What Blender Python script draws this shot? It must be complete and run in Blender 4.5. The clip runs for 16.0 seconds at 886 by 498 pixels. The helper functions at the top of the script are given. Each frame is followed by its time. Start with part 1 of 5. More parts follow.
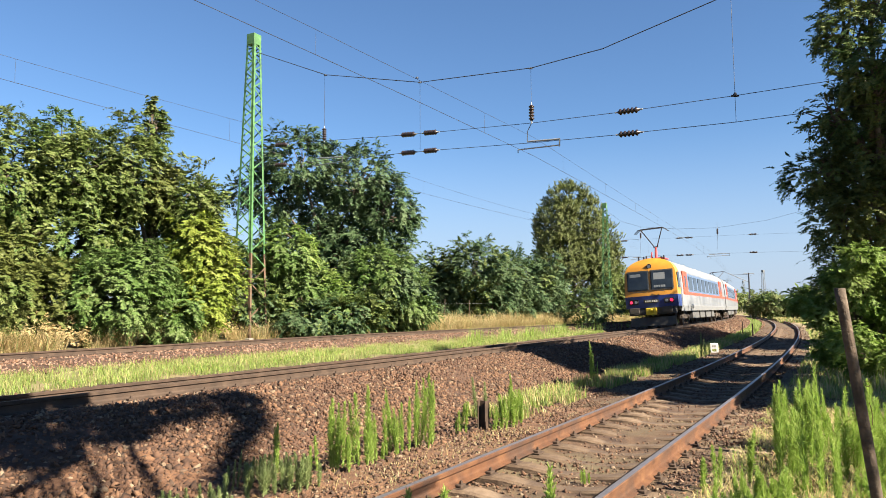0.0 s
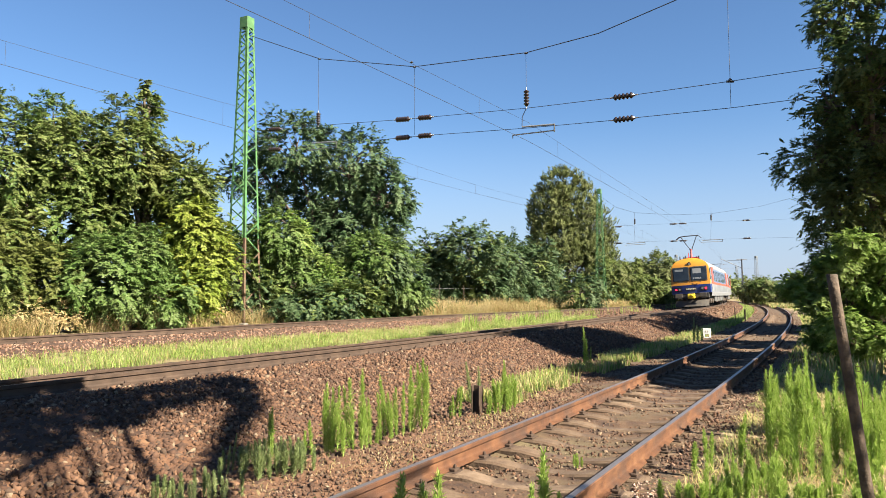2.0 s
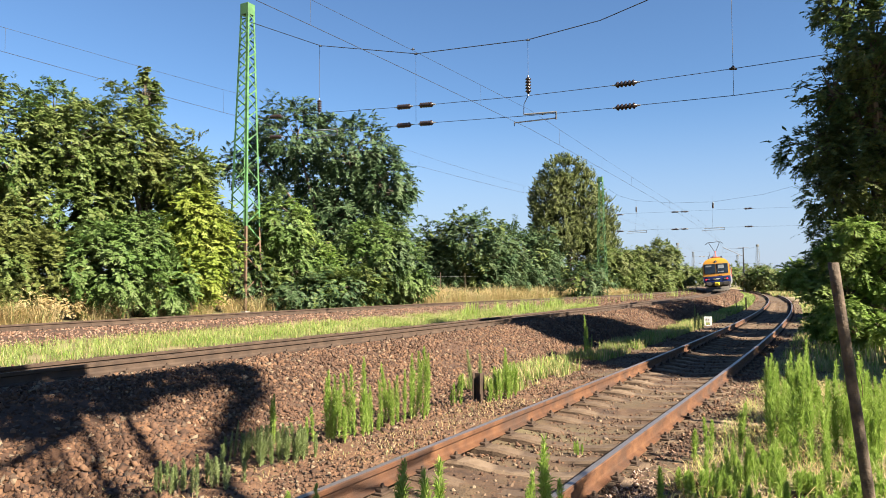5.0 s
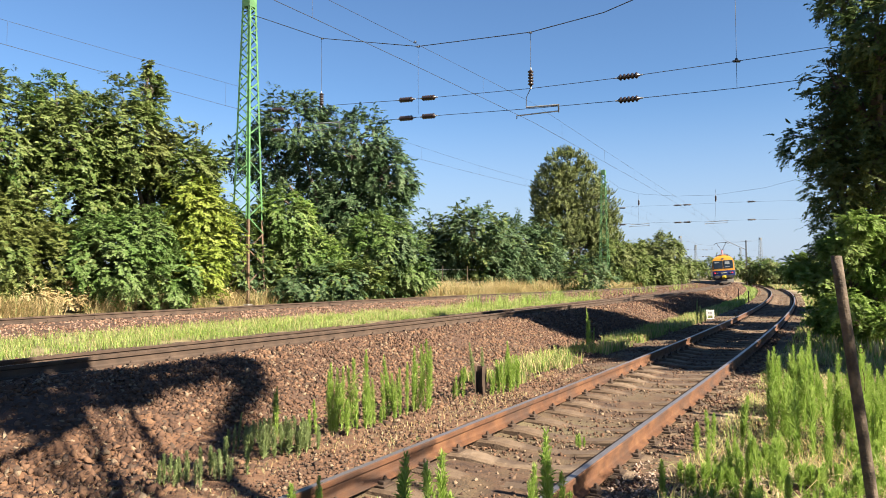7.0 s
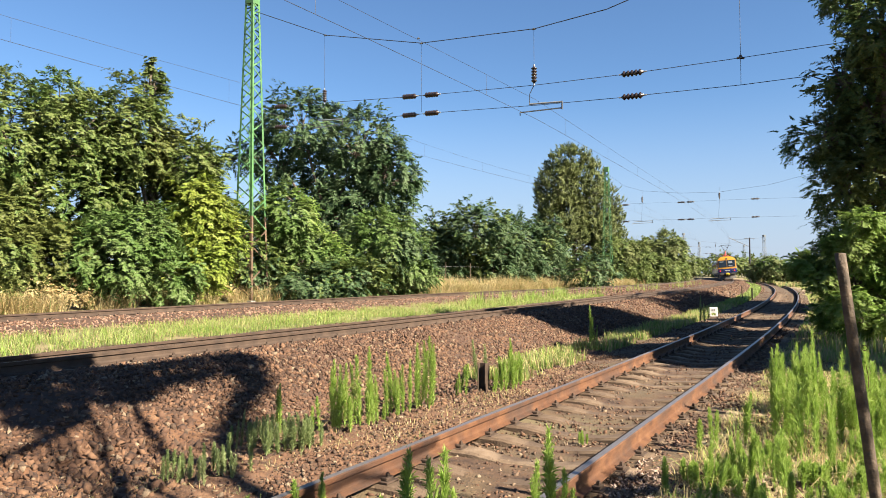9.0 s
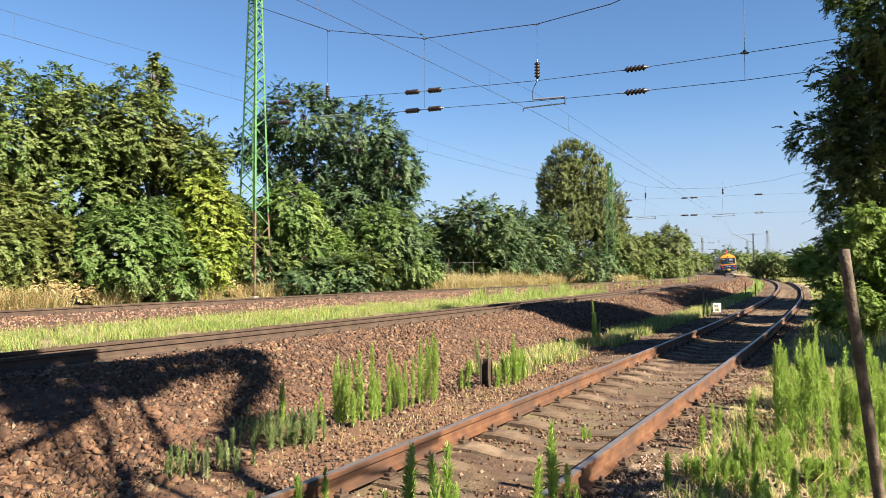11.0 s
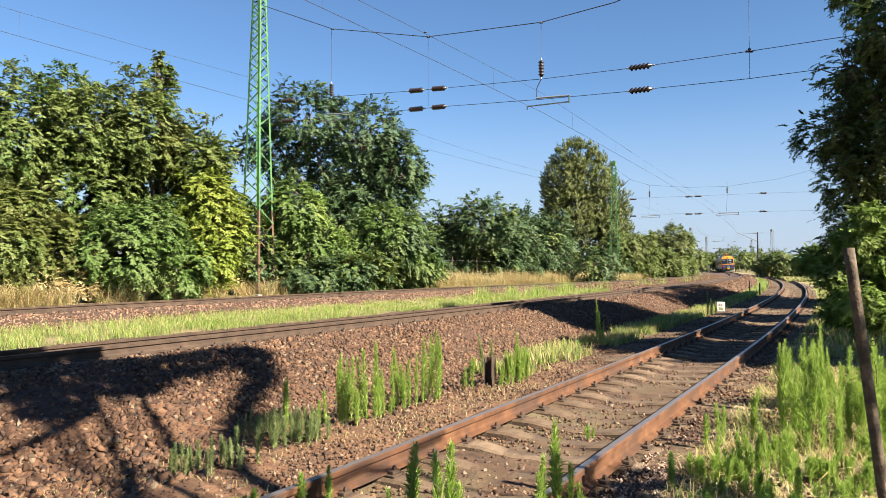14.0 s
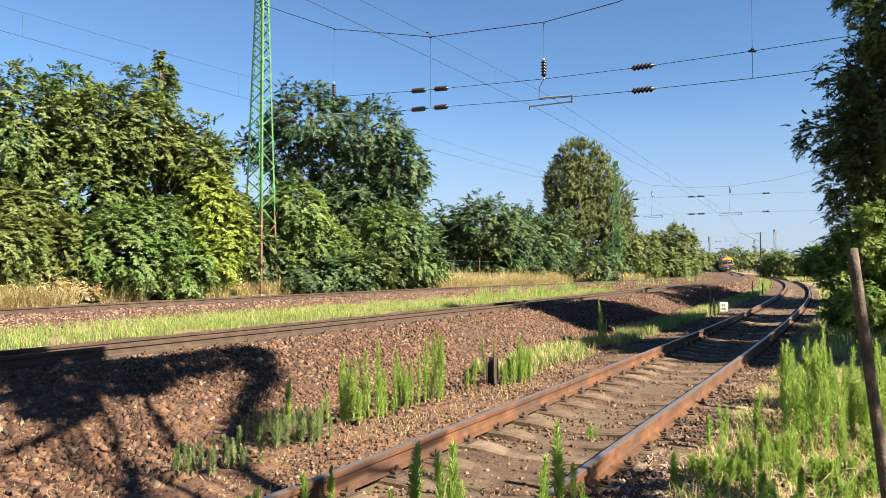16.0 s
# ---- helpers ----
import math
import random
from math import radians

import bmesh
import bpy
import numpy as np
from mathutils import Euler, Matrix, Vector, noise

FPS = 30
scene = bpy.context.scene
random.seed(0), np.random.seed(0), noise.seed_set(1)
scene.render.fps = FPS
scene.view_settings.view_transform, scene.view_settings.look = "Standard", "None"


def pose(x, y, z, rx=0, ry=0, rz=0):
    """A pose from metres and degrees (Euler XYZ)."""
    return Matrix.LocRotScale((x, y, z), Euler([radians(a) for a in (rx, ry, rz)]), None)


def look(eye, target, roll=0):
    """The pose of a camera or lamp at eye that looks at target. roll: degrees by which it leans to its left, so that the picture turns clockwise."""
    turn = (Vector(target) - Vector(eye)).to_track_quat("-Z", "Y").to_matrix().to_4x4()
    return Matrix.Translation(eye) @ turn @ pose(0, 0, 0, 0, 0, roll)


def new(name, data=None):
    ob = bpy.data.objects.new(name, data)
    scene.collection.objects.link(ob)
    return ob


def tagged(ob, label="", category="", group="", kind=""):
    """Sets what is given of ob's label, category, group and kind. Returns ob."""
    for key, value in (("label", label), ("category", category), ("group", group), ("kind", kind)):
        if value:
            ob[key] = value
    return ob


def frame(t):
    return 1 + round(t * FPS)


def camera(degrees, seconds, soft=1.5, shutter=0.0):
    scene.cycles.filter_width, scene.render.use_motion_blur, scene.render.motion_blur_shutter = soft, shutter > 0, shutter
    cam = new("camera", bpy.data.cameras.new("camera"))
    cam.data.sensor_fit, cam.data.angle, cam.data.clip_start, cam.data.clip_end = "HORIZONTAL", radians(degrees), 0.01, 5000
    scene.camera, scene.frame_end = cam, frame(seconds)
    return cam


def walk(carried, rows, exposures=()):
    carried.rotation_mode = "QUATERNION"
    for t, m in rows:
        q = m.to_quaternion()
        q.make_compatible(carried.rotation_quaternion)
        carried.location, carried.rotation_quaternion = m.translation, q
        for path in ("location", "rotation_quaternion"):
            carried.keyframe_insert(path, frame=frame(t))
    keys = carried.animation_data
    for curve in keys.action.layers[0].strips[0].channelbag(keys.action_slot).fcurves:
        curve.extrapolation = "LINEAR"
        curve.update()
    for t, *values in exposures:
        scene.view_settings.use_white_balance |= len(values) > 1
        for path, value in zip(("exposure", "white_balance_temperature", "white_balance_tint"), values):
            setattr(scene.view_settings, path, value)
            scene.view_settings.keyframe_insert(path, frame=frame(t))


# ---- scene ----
EYE_Z = 1.45          # eye above the head of the siding's rails, which is z = 0
cam = camera(64.6, 16.0, soft=0.85)
TURNS = [
    (0.0, 95.028, 0.332, -0.799),
    (0.5, 94.651, 0.342, -1.043),
    (1.0, 94.322, 0.318, -1.151),
    (1.5, 94.050, 0.307, -1.200),
    (2.0, 93.832, 0.259, -1.268),
    (2.5, 93.641, 0.262, -1.290),
    (3.0, 93.484, 0.258, -1.310),
    (3.5, 93.340, 0.263, -1.309),
    (4.0, 93.185, 0.230, -1.275),
    (6.5, 92.391, 0.201, -1.019),
    (7.0, 92.292, 0.183, -0.980),
    (7.5, 92.229, 0.156, -0.921),
    (8.0, 92.148, 0.127, -0.850),
    (8.5, 92.105, 0.127, -0.794),
    (9.0, 92.043, 0.123, -0.733),
    (11.5, 91.652, 0.087, -0.447),
    (12.0, 91.638, 0.080, -0.406),
    (12.5, 91.597, 0.070, -0.367),
    (13.0, 91.577, 0.036, -0.317),
    (13.5, 91.571, 0.040, -0.251),
    (14.0, 91.568, 0.017, -0.197),
    (14.5, 91.566, 0.024, -0.145),
    (15.0, 91.571, 0.008, -0.129),
    (15.5, 91.571, 0.004, -0.065),
    (16.0, 91.571, -0.000, -0.000),
]
walk(cam, [(t, pose(0, 0, EYE_Z, rx, ry, rz)) for t, rx, ry, rz in TURNS])

# ---- light ----
SUN_EL, SUN_TO = 37.0, (-0.80, 0.60)      # height of the sun; the way its shadows fall
scene.view_settings.exposure = 2.35
world = bpy.data.worlds.new("sky")
scene.world = world
world.use_nodes = True
wn = world.node_tree.nodes
sky = wn.new("ShaderNodeTexSky")
sky.sky_type, sky.sun_disc = "NISHITA", False
sky.sun_elevation = radians(SUN_EL)
sky.sun_rotation = math.atan2(-SUN_TO[0], -SUN_TO[1])
sky.air_density, sky.dust_density, sky.ozone_density = 1.0, 0.1, 4.0
wn["Background"].inputs["Strength"].default_value = 0.0294
tint = wn.new("ShaderNodeMix")
tint.data_type, tint.blend_type = "RGBA", "MULTIPLY"
tint.inputs[0].default_value, tint.inputs[7].default_value = 1.0, (0.83, 0.97, 1.09, 1)
world.node_tree.links.new(sky.outputs[0], tint.inputs[6])
# summer haze: the sky pales towards the horizon
co, sep, fade, haze = (wn.new("ShaderNode" + k) for k in ("TexCoord", "SeparateXYZ", "MapRange", "Mix"))
haze.data_type, fade.interpolation_type = "RGBA", "SMOOTHSTEP"
fade.inputs[1].default_value, fade.inputs[2].default_value = -0.02, 0.26
fade.inputs[3].default_value, fade.inputs[4].default_value = 0.85, 0.0
haze.inputs[7].default_value = (3.5, 4.1, 5.4, 1)
world.node_tree.links.new(co.outputs["Generated"], sep.inputs[0])
world.node_tree.links.new(sep.outputs["Z"], fade.inputs[0])
world.node_tree.links.new(fade.outputs[0], haze.inputs[0])
world.node_tree.links.new(tint.outputs[2], haze.inputs[6])
world.node_tree.links.new(haze.outputs[2], wn["Background"].inputs["Color"])
sun = new("sun", bpy.data.lights.new("sun", "SUN"))
sun.data.energy, sun.data.angle, sun.data.color = 5.0, radians(0.53), (1.0, 0.885, 0.70)
_se = radians(SUN_EL)
sun.matrix_world = look((-SUN_TO[0] * 50, -SUN_TO[1] * 50, math.tan(_se) * 50), (0, 0, 0))

# ---- materials ----
def material(name, colors, rough=0.8, scale=8.0, bump=0.3, bump_scale=60.0, metal=0.0, island=0.0, objrand=0.0,
             stain=None, stain_scale=1.2, stain_at=0.55, trans=0.0, coords="Object", albedo=0.65, spec=0.5):
    """A procedural surface: two or three colours by noise, stains at a larger scale, fine relief."""
    colors = [tuple(v * albedo for v in c) for c in colors]
    stain = stain and tuple(v * albedo for v in stain)
    m = bpy.data.materials.new(name)
    m.use_nodes = True
    nt = m.node_tree
    b = nt.nodes["Principled BSDF"]
    b.inputs["Specular IOR Level"].default_value = spec
    b.inputs["Roughness"].default_value = rough
    b.inputs["Metallic"].default_value = metal
    tc = nt.nodes.new("ShaderNodeTexCoord")
    co = tc.outputs[coords]
    if coords == "World":
        co = nt.nodes.new("ShaderNodeNewGeometry").outputs["Position"]
    n1 = nt.nodes.new("ShaderNodeTexNoise")
    n1.inputs["Scale"].default_value, n1.inputs["Detail"].default_value = scale, 6
    nt.links.new(co, n1.inputs["Vector"])
    ramp = nt.nodes.new("ShaderNodeValToRGB")
    els = ramp.color_ramp.elements
    while len(els) < len(colors):
        els.new(0.5)
    for i, c in enumerate(colors):
        els[i].position = 0.3 + 0.4 * i / max(1, len(colors) - 1)
        els[i].color = (*c, 1)
    fac = n1.outputs["Fac"]
    for amount, out in ((island, "Random Per Island"), (objrand, "Random")):
        if amount:
            src = nt.nodes.new("ShaderNodeNewGeometry" if out != "Random" else "ShaderNodeObjectInfo")
            ma = nt.nodes.new("ShaderNodeMath")
            ma.operation = "SUBTRACT"
            nt.links.new(src.outputs[out], ma.inputs[0])
            ma.inputs[1].default_value = 0.5
            mm = nt.nodes.new("ShaderNodeMath")
            mm.operation = "MULTIPLY_ADD"
            nt.links.new(ma.outputs[0], mm.inputs[0])
            mm.inputs[1].default_value = amount
            nt.links.new(fac, mm.inputs[2])
            fac = mm.outputs[0]
    nt.links.new(fac, ramp.inputs[0])
    col = ramp.outputs[0]
    if stain:
        n2 = nt.nodes.new("ShaderNodeTexNoise")
        n2.inputs["Scale"].default_value, n2.inputs["Detail"].default_value = stain_scale, 5
        nt.links.new(co, n2.inputs["Vector"])
        r2 = nt.nodes.new("ShaderNodeMapRange")
        r2.inputs[1].default_value, r2.inputs[2].default_value = stain_at - 0.1, stain_at + 0.12
        nt.links.new(n2.outputs["Fac"], r2.inputs[0])
        mix = nt.nodes.new("ShaderNodeMix")
        mix.data_type = "RGBA"
        nt.links.new(r2.outputs[0], mix.inputs[0])
        nt.links.new(col, mix.inputs[6])
        mix.inputs[7].default_value = (*stain, 1)
        col = mix.outputs[2]
    nt.links.new(col, b.inputs["Base Color"])
    if bump:
        n3 = nt.nodes.new("ShaderNodeTexNoise")
        n3.inputs["Scale"].default_value, n3.inputs["Detail"].default_value = bump_scale, 4
        nt.links.new(co, n3.inputs["Vector"])
        bp = nt.nodes.new("ShaderNodeBump")
        bp.inputs["Strength"].default_value, bp.inputs["Distance"].default_value = bump, 0.02
        nt.links.new(n3.outputs["Fac"], bp.inputs["Height"])
        nt.links.new(bp.outputs[0], b.inputs["Normal"])
    if trans:
        tr = nt.nodes.new("ShaderNodeBsdfTranslucent")
        nt.links.new(col, tr.inputs["Color"])
        ms = nt.nodes.new("ShaderNodeMixShader")
        ms.inputs[0].default_value = trans
        nt.links.new(b.outputs[0], ms.inputs[1])
        nt.links.new(tr.outputs[0], ms.inputs[2])
        nt.links.new(ms.outputs[0], nt.nodes["Material Output"].inputs["Surface"])
    return m


def leafy(name, dark, mid, light, trans=0.35, rough=0.6, albedo=0.74):
    dark, light = [v * 1.2 for v in dark], [v * 0.86 for v in light]
    return material(name, [dark, mid, light], rough=rough, scale=0.9, bump=0, island=0.34, trans=trans, albedo=albedo, spec=0.25)


M = {
    "soil": material("trackside_soil", [(0.040, 0.018, 0.009), (0.080, 0.040, 0.019), (0.135, 0.077, 0.040)], 0.95, 5, 0.8, 45,
                     stain=(0.14, 0.11, 0.055), stain_scale=0.7, stain_at=0.56),
    "ballast": material("reddish_brown_ballast_stone", [(0.050, 0.023, 0.0115), (0.102, 0.047, 0.024), (0.185, 0.098, 0.053)], 0.9, 9, 0.3, 70,
                        island=0.5, stain=(0.085, 0.042, 0.025), stain_scale=0.9, stain_at=0.6),
    "ballast_pale": material("greyish_ballast_stone", [(0.075, 0.044, 0.027), (0.14, 0.086, 0.054), (0.25, 0.18, 0.118)], 0.9, 9, 0.6, 70, island=0.8),
    "ballast_pink": material("pinkish_ballast_stone", [(0.13, 0.066, 0.042), (0.22, 0.125, 0.082), (0.33, 0.21, 0.15)], 0.9, 9, 0.6, 70, island=0.8),
    "red_earth": material("red_brown_earth", [(0.10, 0.043, 0.020), (0.165, 0.078, 0.037), (0.23, 0.122, 0.062)], 0.95, 7, 0.9, 50,
                          stain=(0.10, 0.046, 0.022), stain_scale=1.6, stain_at=0.58),
    "rust": material("rusty_rail_steel", [(0.066, 0.024, 0.009), (0.118, 0.044, 0.015), (0.17, 0.074, 0.029)], 0.75, 6, 0.35, 90,
                     stain=(0.06, 0.028, 0.016), stain_scale=2.5),
    "rust_dark": material("dark_brown_rail_steel", [(0.034, 0.019, 0.011), (0.058, 0.033, 0.020), (0.085, 0.052, 0.033)], 0.8, 5, 0.3, 80),
    "head": material("polished_rail_head", [(0.30, 0.26, 0.25), (0.40, 0.36, 0.35)], 0.42, 20, 0.08, 200, metal=0.75),
    "head_dull": material("worn_rail_head", [(0.15, 0.105, 0.08), (0.23, 0.17, 0.14)], 0.45, 14, 0.1, 200, metal=0.6),
    "sleeper": material("weathered_concrete_sleeper", [(0.105, 0.066, 0.039), (0.17, 0.113, 0.070), (0.235, 0.165, 0.110)], 0.92, 7, 0.5, 60,
                        objrand=0.3, stain=(0.085, 0.052, 0.032), stain_scale=4, stain_at=0.52),
    "mast": material("green_painted_steel", [(0.055, 0.155, 0.05), (0.08, 0.21, 0.068), (0.115, 0.26, 0.10)], 0.55, 5, 0.15, 60,
                     stain=(0.055, 0.13, 0.05), stain_scale=1.5),
    "mast_rust": material("rusted_mast_steel", [(0.085, 0.05, 0.03), (0.14, 0.083, 0.05), (0.12, 0.09, 0.06)], 0.8, 5, 0.3, 60),
    "wire": material("dark_copper_wire", [(0.03, 0.03, 0.035), (0.06, 0.06, 0.065)], 0.5, 10, 0, metal=0.3),
    "insul": material("brown_glazed_porcelain", [(0.020, 0.012, 0.011), (0.036, 0.022, 0.019)], 0.3, 10, 0),
    "zinc": material("galvanised_steel", [(0.35, 0.36, 0.37), (0.5, 0.51, 0.52)], 0.5, 12, 0.05, metal=0.5),
    "zinc_dark": material("dull_grey_steel", [(0.10, 0.11, 0.115), (0.16, 0.17, 0.175)], 0.6, 8, 0.05, metal=0.2),
    "wood": material("weathered_grey_brown_wood", [(0.040, 0.027, 0.018), (0.085, 0.058, 0.038), (0.15, 0.105, 0.072)], 0.85, 14, 0.5, 50),
    "bark": material("grey_brown_bark", [(0.07, 0.05, 0.035), (0.13, 0.10, 0.075), (0.18, 0.145, 0.11)], 0.95, 12, 0.8, 30),
    "concrete": material("grey_concrete", [(0.34, 0.32, 0.29), (0.46, 0.44, 0.40)], 0.9, 6, 0.4, 60),
    "white": material("white_paint", [(0.68, 0.68, 0.66), (0.8, 0.8, 0.78)], 0.6, 6, 0.1, 60, albedo=0.82),
    "leaf_a": leafy("walnut_green_leaf", (0.062, 0.102, 0.022), (0.128, 0.178, 0.043), (0.245, 0.290, 0.100)),
    "leaf_b": leafy("dark_acacia_leaf", (0.038, 0.080, 0.032), (0.078, 0.135, 0.055), (0.150, 0.210, 0.102)),
    "leaf_h": leafy("dark_locust_leaf", (0.046, 0.090, 0.027), (0.105, 0.165, 0.047), (0.24, 0.28, 0.090), 0.45),
    "leaf_c": leafy("yellow_green_leaf", (0.11, 0.165, 0.020), (0.21, 0.27, 0.040), (0.32, 0.37, 0.075)),
    "leaf_d": leafy("grey_green_poplar_leaf", (0.085, 0.112, 0.036), (0.158, 0.190, 0.062), (0.245, 0.272, 0.118)),
    "leaf_e": leafy("fresh_green_shrub_leaf", (0.060, 0.118, 0.024), (0.122, 0.198, 0.049), (0.220, 0.295, 0.112)),
    # light green, raised further: sunlight on the siding shrub is put into its colour
    "leaf_g": leafy("sunlit_light_green_leaf", (0.12, 0.21, 0.035), (0.23, 0.34, 0.075), (0.36, 0.45, 0.15), 0.5),
    "leaf_f": leafy("brownish_seed_and_sunlit_leaf", (0.078, 0.098, 0.022), (0.135, 0.162, 0.04), (0.21, 0.235, 0.07)),
    "verge": material("straw_littered_soil", [(0.13, 0.09, 0.05), (0.21, 0.155, 0.09), (0.31, 0.24, 0.145)], 0.95, 6, 0.8, 60,
                      stain=(0.12, 0.12, 0.045), stain_scale=1.3, stain_at=0.56, albedo=0.95),
    "chipping": material("pale_stone_chippings", [(0.16, 0.105, 0.08), (0.25, 0.175, 0.138), (0.36, 0.27, 0.22)], 0.9, 9, 0.4, 70, island=0.8, albedo=0.82),
    "weed": leafy("bright_weed_leaf", (0.17, 0.27, 0.045), (0.29, 0.40, 0.085), (0.44, 0.53, 0.17), 0.5, albedo=0.92),
    "weed_dark": leafy("dull_weed_leaf", (0.14, 0.19, 0.065), (0.23, 0.28, 0.115), (0.38, 0.42, 0.21), 0.4, albedo=0.92),
    "grass": leafy("green_grass", (0.12, 0.18, 0.040), (0.21, 0.27, 0.080), (0.33, 0.37, 0.15), 0.4, albedo=0.84),
    "dry": leafy("dry_straw_grass", (0.32, 0.24, 0.11), (0.46, 0.36, 0.18), (0.58, 0.48, 0.27), 0.4, albedo=0.92),
}

# ---- tracks in plan ----
def centreline(off, turn, bends, first=-45.0, last=420.0, step=0.5):
    """A track's middle: passes off metres to the eye's left, heads turn degrees; bends are (up to which metre, bend to the left)."""
    s = np.arange(first, last + step / 2, step)
    th = radians(turn)
    k = np.zeros(len(s))
    for until, bend in reversed(bends):
        k[s < until] = bend
    k[s < -12] = 0
    a = np.concatenate([[0], np.cumsum((k[1:] + k[:-1]) / 2 * step)])
    i0 = int(np.abs(s).argmin())
    a = th - (a - a[i0])
    am = (a[1:] + a[:-1]) / 2
    x = np.concatenate([[0], np.cumsum(np.sin(am) * step)])
    y = np.concatenate([[0], np.cumsum(np.cos(am) * step)])
    return dict(s=s, x=x - x[i0] - off * math.cos(th), y=y - y[i0] + off * math.sin(th), a=a)


SIDING = dict(centreline(2.484, 30.29, [(8.2, -0.00198), (999, 0.00159)]), z=0.0, cant=0.0)
MAIN = dict(centreline(9.212, 32.455, [(16, 0.00271), (50, 0.00062), (80, 0.00203), (110, 0.00125), (150, 0.0009), (999, 0.00024)]), z=0.45, cant=0.10)
THIRD = dict(centreline(16.3, 25.3, [(41, -0.00475), (62, 0.00584), (85, 0.00351), (115, 0.00121), (160, 0.00063), (999, 0.00025)]), z=0.57, cant=0.09)


def on_track(tr, s, d=0.0, up=0.0):
    """The place s metres along a track, d to the right of its middle, up above the head of its right-hand rail."""
    x, y, a = (np.interp(s, tr["s"], tr[k]) for k in "xya")
    return Vector((x + d * math.cos(a), y - d * math.sin(a), tr["z"] + up + (d - 0.75) * tr["cant"] / 1.5))


def across(tr, X, Y):
    """Signed distance to the right of a track's middle, for many points."""
    X, Y = np.asarray(X, float).ravel(), np.asarray(Y, float).ravel()
    out = np.empty(len(X))
    tx, ty, ta = tr["x"][::2], tr["y"][::2], tr["a"][::2]
    for i in range(0, len(X), 4000):
        q = slice(i, i + 4000)
        j = ((X[q, None] - tx) ** 2 + (Y[q, None] - ty) ** 2).argmin(1)
        out[q] = (X[q] - tx[j]) * np.cos(ta[j]) - (Y[q] - ty[j]) * np.sin(ta[j])
    return out


def ground_z(X, Y):
    """Height of the ground: two ballast banks, the low siding, the strips between."""
    X, Y = np.asarray(X, float).ravel(), np.asarray(Y, float).ravel()
    dm, ds, d3 = across(MAIN, X, Y), across(SIDING, X, Y), across(THIRD, X, Y)
    low = np.interp(ds, [-6, -2.6, -1.9, -0.92, -0.70, 0.70, 0.92, 1.9, 4, 12, 40], [-0.26, -0.26, -0.21, -0.175, -0.222, -0.222, -0.175, -0.185, -0.16, 0.0, 0.1])
    bank = np.interp(dm, [-60, -6.0, -3.6, -1.75, -1.2, 0.55, 0.90, 1.08, 1.38, 1.75, 4.3], [0.20, 0.20, 0.15, 0.13, 0.13, 0.20, 0.25, 0.295, 0.305, 0.25, -0.6])
    far = np.interp(d3, [-60, -12, -3.2, -1.7, -1.2, 1.2, 1.7, 3.0, 5], [0.5, 0.42, 0.40, 0.36, 0.34, 0.40, 0.37, 0.22, -0.5])
    z = np.maximum(low, bank)
    z = np.where((dm < -1.7), np.maximum(bank, far), z)
    return z


def gz(x, y):
    return float(ground_z([x], [y])[0])


# ---- building helpers ----
def mesh_of(name, verts, faces, mats, smooth=False, index=None):
    me = bpy.data.meshes.new(name)
    me.from_pydata([tuple(v) for v in verts] if not isinstance(verts, np.ndarray) else verts.tolist(), [], faces if not isinstance(faces, np.ndarray) else faces.tolist())
    for m in (mats if isinstance(mats, (list, tuple)) else [mats]):
        me.materials.append(m)
    if smooth:
        me.polygons.foreach_set("use_smooth", [True] * len(me.polygons))
    if index is not None:
        me.polygons.foreach_set("material_index", np.asarray(index, np.int32))
    me.update()
    return me


def quick_mesh(name, V, F, mats, index=None, smooth=False):
    """A large mesh out of arrays: V (n, 3), F (m, k)."""
    me = bpy.data.meshes.new(name)
    n, k = F.shape
    me.vertices.add(len(V))
    me.vertices.foreach_set("co", np.ascontiguousarray(V, np.float32).ravel())
    me.loops.add(n * k)
    me.loops.foreach_set("vertex_index", np.ascontiguousarray(F, np.int32).ravel())
    me.polygons.add(n)
    me.polygons.foreach_set("loop_start", np.arange(0, n * k, k, dtype=np.int32))
    for m in (mats if isinstance(mats, (list, tuple)) else [mats]):
        me.materials.append(m)
    if index is not None:
        me.polygons.foreach_set("material_index", np.asarray(index, np.int32))
    if smooth:
        me.polygons.foreach_set("use_smooth", np.ones(n, bool))
    me.update(calc_edges=True)
    return me


def child(name, data, parent, label="", m=None):
    ob = new(name, data)
    ob.parent = parent
    if m is not None:
        ob.matrix_basis = m
    if label:
        ob["label"] = label
    return ob


def part(name, bm, mat, parent, label="", smooth=False, m=None):
    me = bpy.data.meshes.new(name)
    bm.to_mesh(me)
    bm.free()
    for q in (mat if isinstance(mat, (list, tuple)) else [mat]):
        me.materials.append(q)
    if smooth:
        me.polygons.foreach_set("use_smooth", [True] * len(me.polygons))
    return child(name, me, parent, label, m)


def box(bm, lo, hi, bevel=0.0, mat=0):
    r = bmesh.ops.create_cube(bm, size=1.0)
    c, d = [(a + b) / 2 for a, b in zip(lo, hi)], [b - a for a, b in zip(lo, hi)]
    for v in r["verts"]:
        v.co = Vector((c[0] + v.co.x * d[0], c[1] + v.co.y * d[1], c[2] + v.co.z * d[2]))
    fs = {f for v in r["verts"] for f in v.link_faces}
    for f in fs:
        f.material_index = mat
    if bevel:
        bmesh.ops.bevel(bm, geom=list({e for v in r["verts"] for e in v.link_edges}), offset=bevel, segments=2, profile=0.6, affect="EDGES")
    return bm


